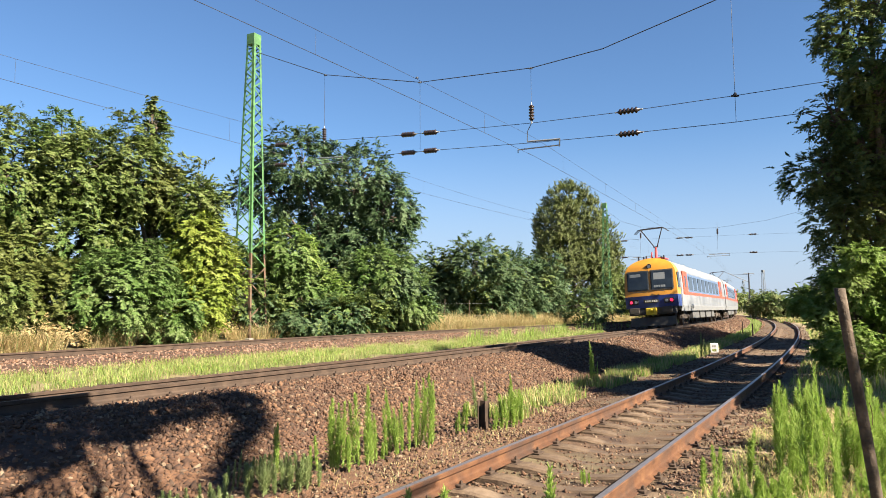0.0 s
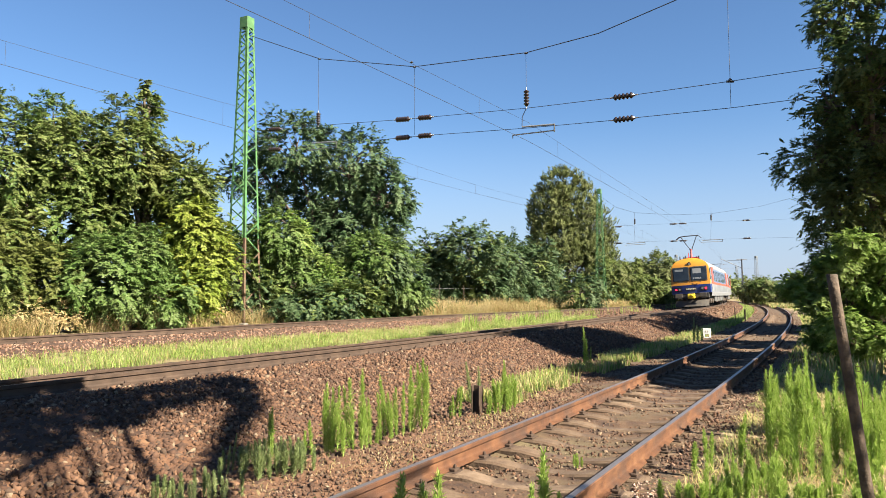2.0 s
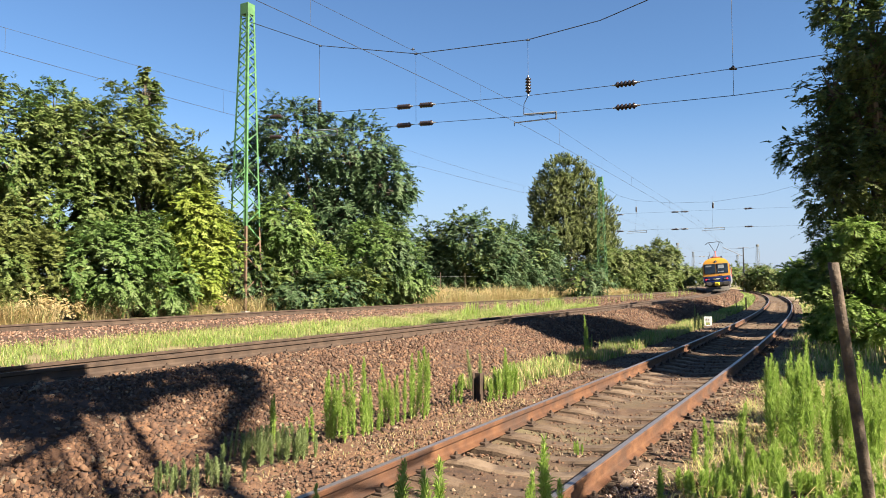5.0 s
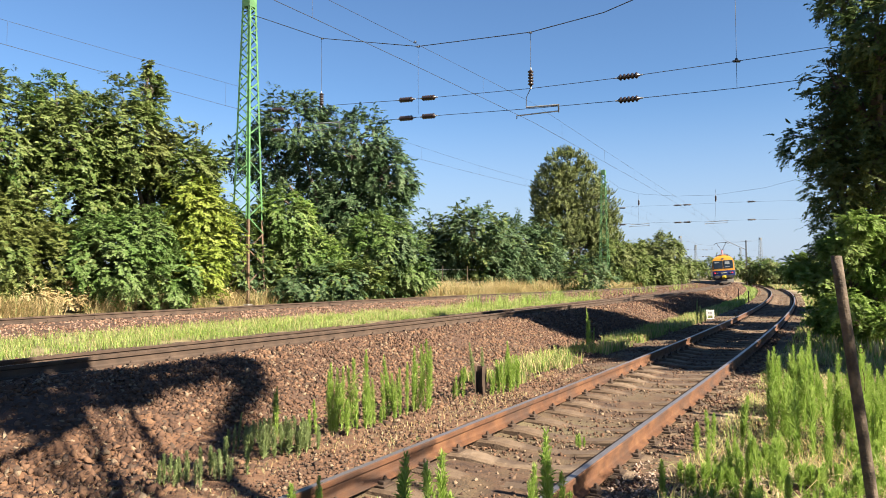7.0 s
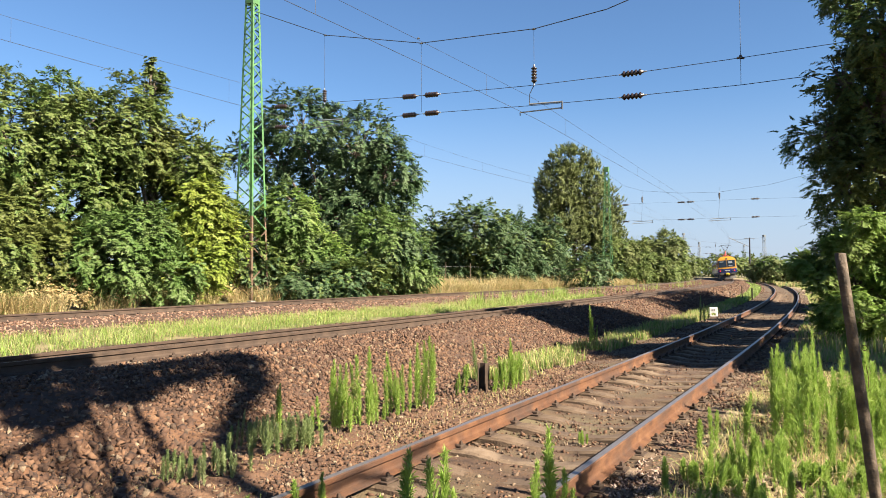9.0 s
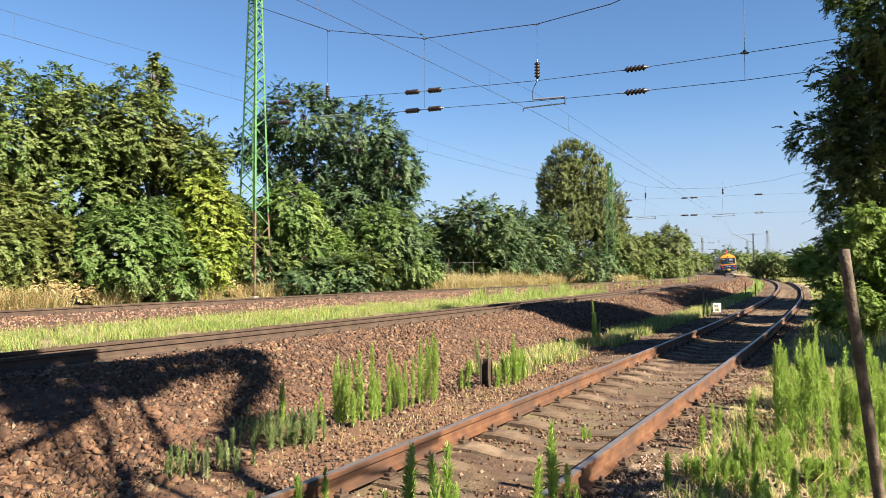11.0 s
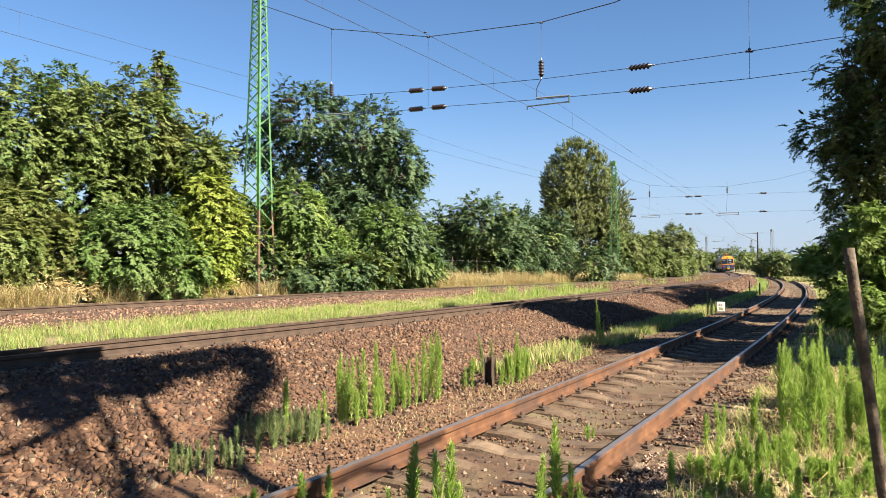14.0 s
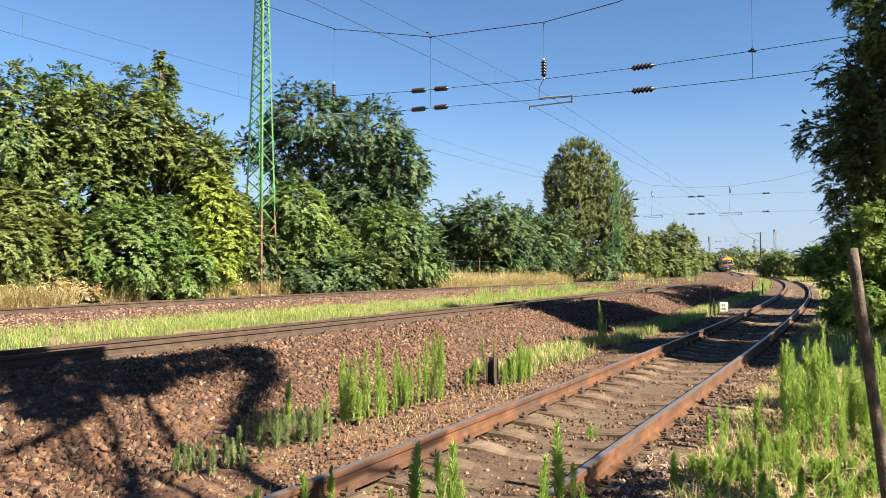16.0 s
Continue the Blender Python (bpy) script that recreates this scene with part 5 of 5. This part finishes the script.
# clumps at the foot of the bank
for x, y, h in ((-1.62, 7.5, 0.62), (-1.08, 7.65, 0.85), (-0.98, 7.6, 0.78), (-0.82, 7.8, 0.92), (-0.9, 7.5, 0.55), (-1.22, 7.55, 0.42), (-0.68, 7.95, 0.66),
                (-0.74, 7.8, 0.4), (-0.5, 8.3, 0.78), (-0.36, 8.5, 0.68), (-0.44, 8.3, 0.62), (-0.12, 8.7, 0.85), (-0.05, 8.9, 0.98), (-0.23, 8.8, 0.6), (-0.6, 8.0, 0.3),
                (0.45, 9.7, 0.45), (0.34, 9.6, 0.36), (0.92, 9.95, 0.5), (1.05, 10.1, 0.74), (1.18, 10.2, 0.76), (0.8, 9.8, 0.38), (0.98, 10.0, 0.4), (1.3, 10.4, 0.5)):
    weed(pick(TALL if h > 0.6 else MID), x, y, h)
weed(pick(TALL), 3.56, 16.1, 1.02, 1)
weed(pick(TALL), 3.66, 16.2, 0.55)
for x, y, h in ((9.0, 23.5, 0.9), (9.3, 24.2, 0.8), (9.8, 25.0, 0.6), (0.72, 11.0, 0.8), (-1.9, 6.9, 0.4)):
    weed(pick(THIN), x, y, h)
# pale herbs on the toe of the slope
for x, y, h in ((-2.1, 5.75, 0.24), (-1.95, 5.85, 0.28), (-1.75, 5.9, 0.26), (-1.62, 6.6, 0.36), (-1.45, 6.75, 0.40), (-1.3, 6.85, 0.34), (-1.75, 7.0, 0.3), (-1.18, 6.9, 0.25)):
    weed(pick(DULL), x, y, h)
# before the camera, between and beside the rails
for x, y, h in ((-0.17, 4.25, 0.64), (0.02, 4.15, 0.66), (0.14, 4.2, 0.50), (-0.29, 4.1, 0.42), (0.21, 4.05, 0.34), (0.60, 4.3, 0.50), (0.72, 4.45, 0.66), (0.55, 4.2, 0.42),
                (0.82, 4.4, 0.46), (-1.25, 4.5, 0.22), (-1.1, 4.45, 0.2), (-0.88, 4.7, 0.44), (-0.8, 4.8, 0.36), (-0.56, 4.3, 0.3), (1.45, 6.9, 0.14), (0.35, 4.1, 0.30)):
    weed(pick(MID if h > 0.25 else LOW), x, y, h, 3)
# the stand on the verge beside the siding
rng = np.random.default_rng(3)
for k in range(28):
    u, v = rng.uniform(0, 1), rng.uniform(0, 1)
    y = 6.0 + 2.3 * u
    x = y * (0.475 + 0.20 * v) + 0.02
    weed(pick(TALL), x, y, rng.uniform(0.58, 1.04) * (1.0 - 0.12 * (v - 0.4)))
for k in range(11):
    y = rng.uniform(4.6, 6.3)
    x = y * rng.uniform(0.40, 0.64)
    weed(pick(MID), x, y, rng.uniform(0.25, 0.5))
for x, y, h in ((1.72, 5.15, 0.4), (1.95, 5.3, 0.3), (2.4, 6.3, 0.45), (2.55, 6.4, 0.42), (2.62, 6.1, 0.3), (2.95, 6.7, 0.5), (2.1, 5.2, 0.34), (2.2, 5.6, 0.3)):
    weed(pick(MID), x, y, h)
for k in range(60):
    y = rng.uniform(4.0, 6.4)
    x = y * rng.uniform(0.30, 0.66)
    if across(SIDING, [x], [y])[0] > 1.35:
        weed(pick(LOW), x, y, rng.uniform(0.10, 0.24), 8)


def grass(name, X, Y, hmin, hmax, mats, label, share=(), lay=0.35, width=0.006):
    """Thin bent blades, each of three triangles."""
    rng = np.random.default_rng(len(X))
    n = len(X)
    Z = ground_z(X, Y) - 0.01
    P = np.stack([X, Y, Z], 1)
    h = rng.uniform(hmin, hmax, n)
    a = rng.uniform(0, 2 * np.pi, n)
    d = np.stack([np.cos(a), np.sin(a), np.zeros(n)], 1)
    s = np.stack([-np.sin(a), np.cos(a), np.zeros(n)], 1) * (width * rng.uniform(0.6, 1.5, n))[:, None]
    bend = rng.uniform(0.1, 1.0, n)[:, None] * lay
    up = np.array([0, 0, 1.0])
    m = P + (up * 0.6 + d * bend * 0.35) * h[:, None]
    e = P + (up * (1 - 0.35 * bend) + d * bend) * h[:, None]
    V = np.stack([P - s, P + s, m + s * 0.8, m - s * 0.8, e], 1).reshape(-1, 3)
    i = np.arange(n)[:, None] * 5
    F = np.concatenate([i + np.array([[0, 1, 2]]), i + np.array([[0, 2, 3]]), i + np.array([[3, 2, 4]])], 1).reshape(-1, 3)
    cuts = np.cumsum(share) if len(share) else [1.0]
    idx = np.searchsorted(cuts, rng.uniform(0, 0.9999, n))
    ob = new(name, quick_mesh(name, V, F, [M[k] for k in mats], np.repeat(idx, 3)))
    tagged(ob, label, "grass", kind="stuff")


def strip(tr, s0, s1, d0, d1, n, seed, power=1.0, patch=0.0):
    """Random places on a strip along a track, denser near the first end."""
    rng = np.random.default_rng(seed)
    s = s0 + (s1 - s0) * rng.uniform(0, 1, n) ** power
    d = rng.uniform(d0, d1, n)
    x, y, a = (np.interp(s, tr["s"], tr[k]) for k in "xya")
    X, Y = x + d * np.cos(a), y - d * np.sin(a)
    if patch:
        keep = np.array([noise.noise((p * 0.8, q * 0.8, seed)) + 0.5 * noise.noise((p * 2.5, q * 2.5, seed)) for p, q in zip(X, Y)]) > patch - 0.35
        X, Y = X[keep], Y[keep]
    return X, Y


X, Y = strip(THIRD, -2, 42, 2.8, 6.6, 120000, 1, 1.35, 0.02)
ok = across(MAIN, X, Y) < -2.6
grass("grass", X[ok], Y[ok], 0.06, 0.26, ("grass", "weed", "dry"), "sunlit green grass strip between the two tracks", (0.52, 0.36, 0.12), 1.3, 0.003)
X, Y = strip(THIRD, 40, 80, 2.2, 3.0, 1400, 2, 1.0, 0.6)
grass("grass", X, Y, 0.3, 0.8, ("weed", "grass"), "tall green grass tufts along the far track", (0.6, 0.4), 0.4, 0.007)
X, Y = strip(MAIN, 23, 42, -4.4, -2.9, 5000, 3, 1.0, 0.56)
grass("grass", X, Y, 0.3, 0.75, ("weed", "grass"), "tall green grass tufts behind the main track", (0.6, 0.4), 0.45, 0.006)
X, Y = strip(THIRD, -4, 80, -3.8, -2.2, 80000, 4, 1.2, 0.26)
grass("dry_grass", X, Y, 0.2, 0.95, ("dry", "grass"), "tall straw-coloured dry grass before the bushes", (0.85, 0.15), 1.9, 0.005)
X, Y = strip(THIRD, -6, 11, -5.0, -2.5, 30000, 14, 1.0, 0.1)
grass("dry_grass", X, Y, 0.2, 0.8, ("dry", "weed_dark", "leaf_f"), "tall tangled dry brush before the shrubs", (0.6, 0.2, 0.2), 1.5, 0.005)
X, Y = strip(THIRD, 24, 60, -5.0, -2.8, 30000, 15, 1.0, 0.42)
grass("dry_grass", X, Y, 0.5, 1.25, ("dry", "weed_dark"), "tall pale dry grass patches before the bushes", (0.85, 0.15), 1.1, 0.006)
X, Y = strip(SIDING, 10, 40, -3.0, -1.9, 24000, 6, 1.4, 0.25)
grass("grass", X, Y, 0.10, 0.34, ("grass", "weed", "dry"), "green grass between siding and bank", (0.45, 0.25, 0.3), 0.8, 0.005)
X, Y = strip(SIDING, 40, 110, -2.9, -1.9, 6000, 7, 1.2)
grass("grass", X, Y, 0.15, 0.35, ("grass", "weed"), "bright green grass bank beside the bending siding", (0.7, 0.3), 0.5, 0.03)
X, Y = strip(SIDING, 0, 16, 1.3, 6.0, 60000, 8, 1.0, 0.12)
grass("grass", X, Y, 0.05, 0.20, ("grass", "weed", "dry"), "patchy low grass and straw on the verge", (0.22, 0.2, 0.58), 2.6, 0.003)
X, Y = strip(SIDING, 14, 60, 1.3, 3.0, 16000, 16, 1.2, 0.2)
grass("grass", X, Y, 0.06, 0.28, ("grass", "weed", "dry"), "low patchy grass on the edge of the siding", (0.4, 0.25, 0.35), 0.9, 0.008)
X, Y = strip(SIDING, 16, 110, 2.0, 4.5, 14000, 9, 1.5, 0.2)
grass("grass", X, Y, 0.15, 0.5, ("grass", "weed", "dry"), "rough grass beside the siding", (0.5, 0.2, 0.3), 0.6, 0.012)
X, Y = strip(SIDING, -1, 12, -3.0, -1.2, 5000, 10, 1.0, 0.35)
grass("dry_grass", X, Y, 0.03, 0.10, ("dry", "weed_dark"), "dry grass litter at the foot of the bank", (0.8, 0.2), 2.4, 0.0022)
X, Y = strip(MAIN, 60, 190, -17, -8.2, 12000, 12, 1.2)
grass("dry_grass", X, Y, 0.3, 0.7, ("dry", "grass"), "distant straw-coloured grass along the line", (0.6, 0.4), 0.5, 0.04)
X, Y = strip(MAIN, 90, 200, 6, 11, 9000, 13, 1.2)
grass("grass", X, Y, 0.3, 0.6, ("grass", "dry"), "distant grass beside the bend", (0.6, 0.4), 0.5, 0.04)

# ---- small things ----
def leaning_post():
    root = tagged(new("wooden_post"), "leaning weathered wooden post with bent wire hooks", "post")
    foot, top = Vector((2.63, 4.12, -0.22)), Vector((2.395, 4.10, 1.565))
    root.matrix_basis = Matrix.Translation(foot)
    bm = bmesh.new()
    n, rings = 14, []
    for k in range(15):
        t = k / 14
        p = (top - foot) * t
        r = 0.033 - 0.003 * t
        rings.append([bm.verts.new((p.x + (r + 0.004 * noise.noise((i * 1.3, k * 0.7, 2))) * math.cos(2 * math.pi * i / n),
                                    p.y + (r + 0.004 * noise.noise((i * 1.3, k * 0.7, 7))) * math.sin(2 * math.pi * i / n), p.z + (0.006 * math.sin(i) if k == 14 else 0))) for i in range(n)])
    for a, b in zip(rings, rings[1:]):
        for i in range(n):
            bm.faces.new((a[i], a[(i + 1) % n], b[(i + 1) % n], b[i]))
    bm.faces.new(rings[-1])
    bm.faces.new(rings[0][::-1])
    part("shaft", bm, M["wood"], root, smooth=True)
    for t in (0.78, 0.69):
        p = (top - foot) * t + Vector((0.045, -0.01, 0))
        pts = [p + Vector((0.012 + 0.016 * math.cos(a), 0, 0.016 * math.sin(a))) for a in np.linspace(-2.6, 2.2, 10)]
        child("wire_hook", tube_mesh("wire_hook", pts, 0.0025, M["rust"]), root, "rusty wire loop")
    p = (top - foot) * 0.63 + Vector((0.047, -0.012, 0))
    pts = [p + Vector((0.014 * math.sin(a * 2.2), 0.0, -0.12 * a)) for a in np.linspace(0, 1.1, 10)]
    child("wire_hook", tube_mesh("wire_hook", pts, 0.002, M["rust"]), root, "hanging rusty wire")


leaning_post()


def steel_stub(x, y):
    """Short upright H-beam stump."""
    bm = bmesh.new()
    for q in (-0.055, 0.055):
        box(bm, (-0.07, q - 0.006, -0.15), (0.07, q + 0.006, 0.40), 0.002)
    box(bm, (-0.004, -0.049, -0.15), (0.004, 0.049, 0.40), 0)
    ob = part("steel_stump", bm, M["rust_dark"], None)
    ob.matrix_basis = pose(x, y, gz(x, y), 0, 1, 62)
    tagged(ob, "short rusty steel beam stump standing in weeds", "stump")


steel_stub(0.70, 10.05)


def marker_sign(x, y):
    """Low white concrete marker: two legs under a plate with dark bars."""
    root = tagged(new("track_marker"), "low white concrete track marker in grass", "marker")
    root.matrix_basis = pose(x, y, gz(x, y) - 0.03, 0, 0, -22) @ Matrix.Diagonal((0.85, 0.85, 0.85, 1))
    bm = bmesh.new()
    box(bm, (-0.17, -0.05, 0.20), (0.17, 0.05, 0.46), 0.012)
    for sx in (-1, 1):
        box(bm, (sx * 0.13 - 0.04, -0.05, -0.1), (sx * 0.13 + 0.04, 0.05, 0.22), 0.01)
    box(bm, (-0.17, -0.05, -0.1), (0.17, 0.05, 0.08), 0.01)
    part("body", bm, M["white"], root)
    bm = bmesh.new()
    for k in range(2):
        box(bm, (-0.08 + k * 0.09, -0.056, 0.29), (-0.025 + k * 0.09, -0.051, 0.37), 0)
    part("number_bars", bm, M["concrete"], root, "faded number bars")


marker_sign(10.75, 26.9)


def wooden_stake(x, y, h, r):
    ob = part("stake", rod(bmesh.new(), (0, 0, -0.1), (0, 0, h), r, r * 0.9, 8), M["wood"], None)
    ob.matrix_basis = pose(x, y, gz(x, y), 2, -2, 0)
    tagged(ob, "short dark wooden stake in the grass", "stake", "stakes")


for x, y, h, r in ((19.6, 43.0, 0.75, 0.05), (18.1, 41.0, 0.95, 0.03)):
    wooden_stake(x, y, h, r)


def fence(p0, p1, n):
    """Thin posts with two wires before the bushes."""
    root = tagged(new("wire_fence"), "old wire fence with thin grey posts in dry grass", "fence")
    for i in range(n):
        t = i / (n - 1)
        x, y = p0[0] + (p1[0] - p0[0]) * t, p0[1] + (p1[1] - p0[1]) * t
        bm = bmesh.new()
        rod(bm, (x, y, gz(x, y) - 0.2), (x + random.uniform(-.05, .05), y, gz(x, y) + 1.75 + random.uniform(-.1, .1)), 0.026, 0.024, 6)
        part("fence_post", bm, M["wood"], root)
    for h in (0.7, 1.5):
        pts = [(p0[0] + (p1[0] - p0[0]) * t, p0[1] + (p1[1] - p0[1]) * t, gz(p0[0] + (p1[0] - p0[0]) * t, p0[1] + (p1[1] - p0[1]) * t) + h) for t in np.linspace(0, 1, n)]
        child("fence_wire", tube_mesh("fence_wire", pts, 0.004, M["zinc"]), root)


fence((-1.0, 39.5), (9.0, 56.0), 7)

# ---- ballast stones ----
def stone_shape(seed):
    """An angular shard: six corners knocked about."""
    rng = np.random.default_rng(seed)
    V = np.array([(-1, 0, 0), (1, 0, 0), (0, -1, 0), (0, 1, 0), (0, 0, -1), (0, 0, 1)], float)
    V += rng.uniform(-0.42, 0.42, (6, 3))
    V *= np.array([rng.uniform(1.0, 1.45), rng.uniform(0.85, 1.15), rng.uniform(0.6, 0.95)])
    F = np.array([(0, 2, 5), (2, 1, 5), (1, 3, 5), (3, 0, 5), (2, 0, 4), (1, 2, 4), (3, 1, 4), (0, 3, 4)])
    return V, F


SHAPES = [stone_shape(200 + i) for i in range(16)]


def turns(n, rng):
    q = rng.normal(0, 1, (n, 4))
    q /= np.linalg.norm(q, axis=1, keepdims=True)
    w, x, y, z = q.T
    return np.stack([1 - 2 * (y * y + z * z), 2 * (x * y - z * w), 2 * (x * z + y * w), 2 * (x * y + z * w), 1 - 2 * (x * x + z * z), 2 * (y * z - x * w),
                     2 * (x * z - y * w), 2 * (y * z + x * w), 1 - 2 * (x * x + y * y)], 1).reshape(n, 3, 3)


def stones(name, X, Y, rmin, rmax, mats, share, label, parent, seed, lift=0.25):
    rng = np.random.default_rng(seed)
    n = len(X)
    r = rmin + (rmax - rmin) * rng.uniform(0, 1, n) ** 1.6
    P = np.stack([X, Y, ground_z(X, Y) + r * rng.uniform(-0.3, lift + 0.35, n)], 1)
    R = turns(n, rng)
    Vs, Fs, base = [], [], 0
    which = rng.integers(0, len(SHAPES), n)
    mat = (rng.uniform(0, 1, n) > share).astype(np.int32)
    order = []
    for k, (V, F) in enumerate(SHAPES):
        i = np.nonzero(which == k)[0]
        v = np.einsum("nij,vj->nvi", R[i], V) * r[i][:, None, None] + P[i][:, None]
        Vs.append(v.reshape(-1, 3))
        Fs.append((F[None] + (base + np.arange(len(i)) * 6)[:, None, None]).reshape(-1, 3))
        order.append(np.repeat(mat[i], 8))
        base += len(i) * 6
    ob = child(name, quick_mesh(name, np.concatenate(Vs), np.concatenate(Fs), [M[m] for m in mats], np.concatenate(order)), parent, label)
    ob["kind"] = "stuff"
    return ob


bank = tagged(new("ballast_bank"), "bank of reddish-brown crushed stone under the main track", "ballast", kind="structure")
X, Y = strip(MAIN, -9, 17, 1.02, 4.6, 82000, 21)
foot = (across(MAIN, X, Y) + np.random.default_rng(4).normal(0, 0.25, len(X)) > 2.7) & (Y < 8)
stones("ballast_stones", X[~foot], Y[~foot], 0.015, 0.040, ("ballast", "ballast_pale"), 0.85, "reddish-brown crushed stones", bank, 31)
stones("sunken_stones", X[foot][::2], Y[foot][::2], 0.018, 0.055, ("ballast", "ballast_pale"), 0.88, "stones half sunk in red-brown earth", bank, 41, -0.15)
X, Y = strip(MAIN, 40, 115, -6.6, -0.9, 7000, 43, 1.2)
stones("ballast_stones", X, Y, 0.04, 0.08, ("ballast", "ballast_pale"), 0.8, "reddish-brown crushed stones", bank, 44)
X, Y = strip(MAIN, 17, 44, 1.02, 4.5, 26000, 22, 1.3)
stones("ballast_stones", X, Y, 0.024, 0.050, ("ballast", "ballast_pale"), 0.85, "reddish-brown crushed stones", bank, 32)
X, Y = strip(MAIN, -9, 40, -2.4, 0.6, 7000, 23, 1.3)
stones("ballast_stones", X, Y, 0.025, 0.055, ("ballast", "ballast_pale"), 0.8, "reddish-brown crushed stones", bank, 33)
X, Y = strip(MAIN, 44, 125, 0.9, 4.2, 8000, 28, 1.2)
stones("ballast_stones", X, Y, 0.05, 0.10, ("ballast", "ballast_pale"), 0.85, "reddish-brown crushed stones", bank, 38)
far_bed = tagged(new("ballast_bed"), "pinkish crushed stone bed of the far track", "ballast", kind="structure")
X, Y = strip(THIRD, -4, 55, 0.9, 3.0, 15000, 24, 1.4)
stones("ballast_stones", X, Y, 0.02, 0.042, ("ballast_pink", "ballast"), 0.8, "pinkish crushed stones", far_bed, 34)
low_bed = tagged(new("siding_bed"), "worn dirt and scattered stones in the siding", "ballast", kind="structure")
X, Y = strip(SIDING, -1, 22, -1.9, 1.05, 24000, 25, 1.6)
stones("scattered_stones", X, Y, 0.006, 0.026, ("ballast", "ballast_pale"), 0.6, "scattered small stones", low_bed, 35)
X, Y = strip(SIDING, 20, 70, -2.2, 2.2, 7000, 29, 1.4)
stones("scattered_stones", X, Y, 0.012, 0.036, ("ballast", "ballast_pale"), 0.6, "scattered small stones", low_bed, 39)
X, Y = strip(SIDING, -1, 16, -3.4, -0.95, 11000, 26, 1.2)
stones("scattered_stones", X, Y, 0.006, 0.026, ("ballast", "ballast_pale"), 0.8, "scattered small stones", low_bed, 36)
X, Y = strip(SIDING, 5.5, 17, 0.95, 2.3, 6000, 47)
stones("scattered_stones", X, Y, 0.006, 0.024, ("ballast", "ballast_pink"), 0.7, "scattered small stones", low_bed, 48)
X, Y = strip(SIDING, 2.2, 6.3, 0.9, 1.9, 5000, 27)
stones("scattered_stones", X, Y, 0.006, 0.018, ("chipping", "ballast_pale"), 0.75, "scattered pale chippings", low_bed, 37)

# the nearest stones, one by one
stone_meshes = []
for k, (V, F) in enumerate(SHAPES):
    for key in ("ballast", "ballast_pale"):
        stone_meshes.append(mesh_of("stone", V, F.tolist(), M[key]))
X, Y = strip(MAIN, -6.5, -1.5, 2.6, 4.4, 300, 28)
for x, y in zip(X, Y):
    r = random.uniform(0.022, 0.05)
    child("stone", stone_meshes[random.randrange(len(stone_meshes))], bank,
          m=pose(x, y, gz(x, y) + r * 0.15, random.uniform(0, 360), random.uniform(0, 360), random.uniform(0, 360)) @ Matrix.Diagonal((r, r, r, 1)))


def sway(ob, amount, phase):
    """A slow nod in the breeze about the foot."""
    walk(ob, [(t * 0.8, pose(0, 0, 0, amount * math.sin(t * 1.9 + phase), amount * math.sin(t * 1.3 + 2.1 * phase), 0)) for t in range(21)])


def motions():
    for k, car in enumerate(CARS):
        walk(car, [(t / 2, car_pose(START + SPEED * t / 2 + GAIN * t * t / 4 + k * (CAR_LEN + 0.55))) for t in range(33)])
    for k, crown in enumerate(CROWNS[:16]):
        sway(crown, 0.22, 1.7 * k)


motions()
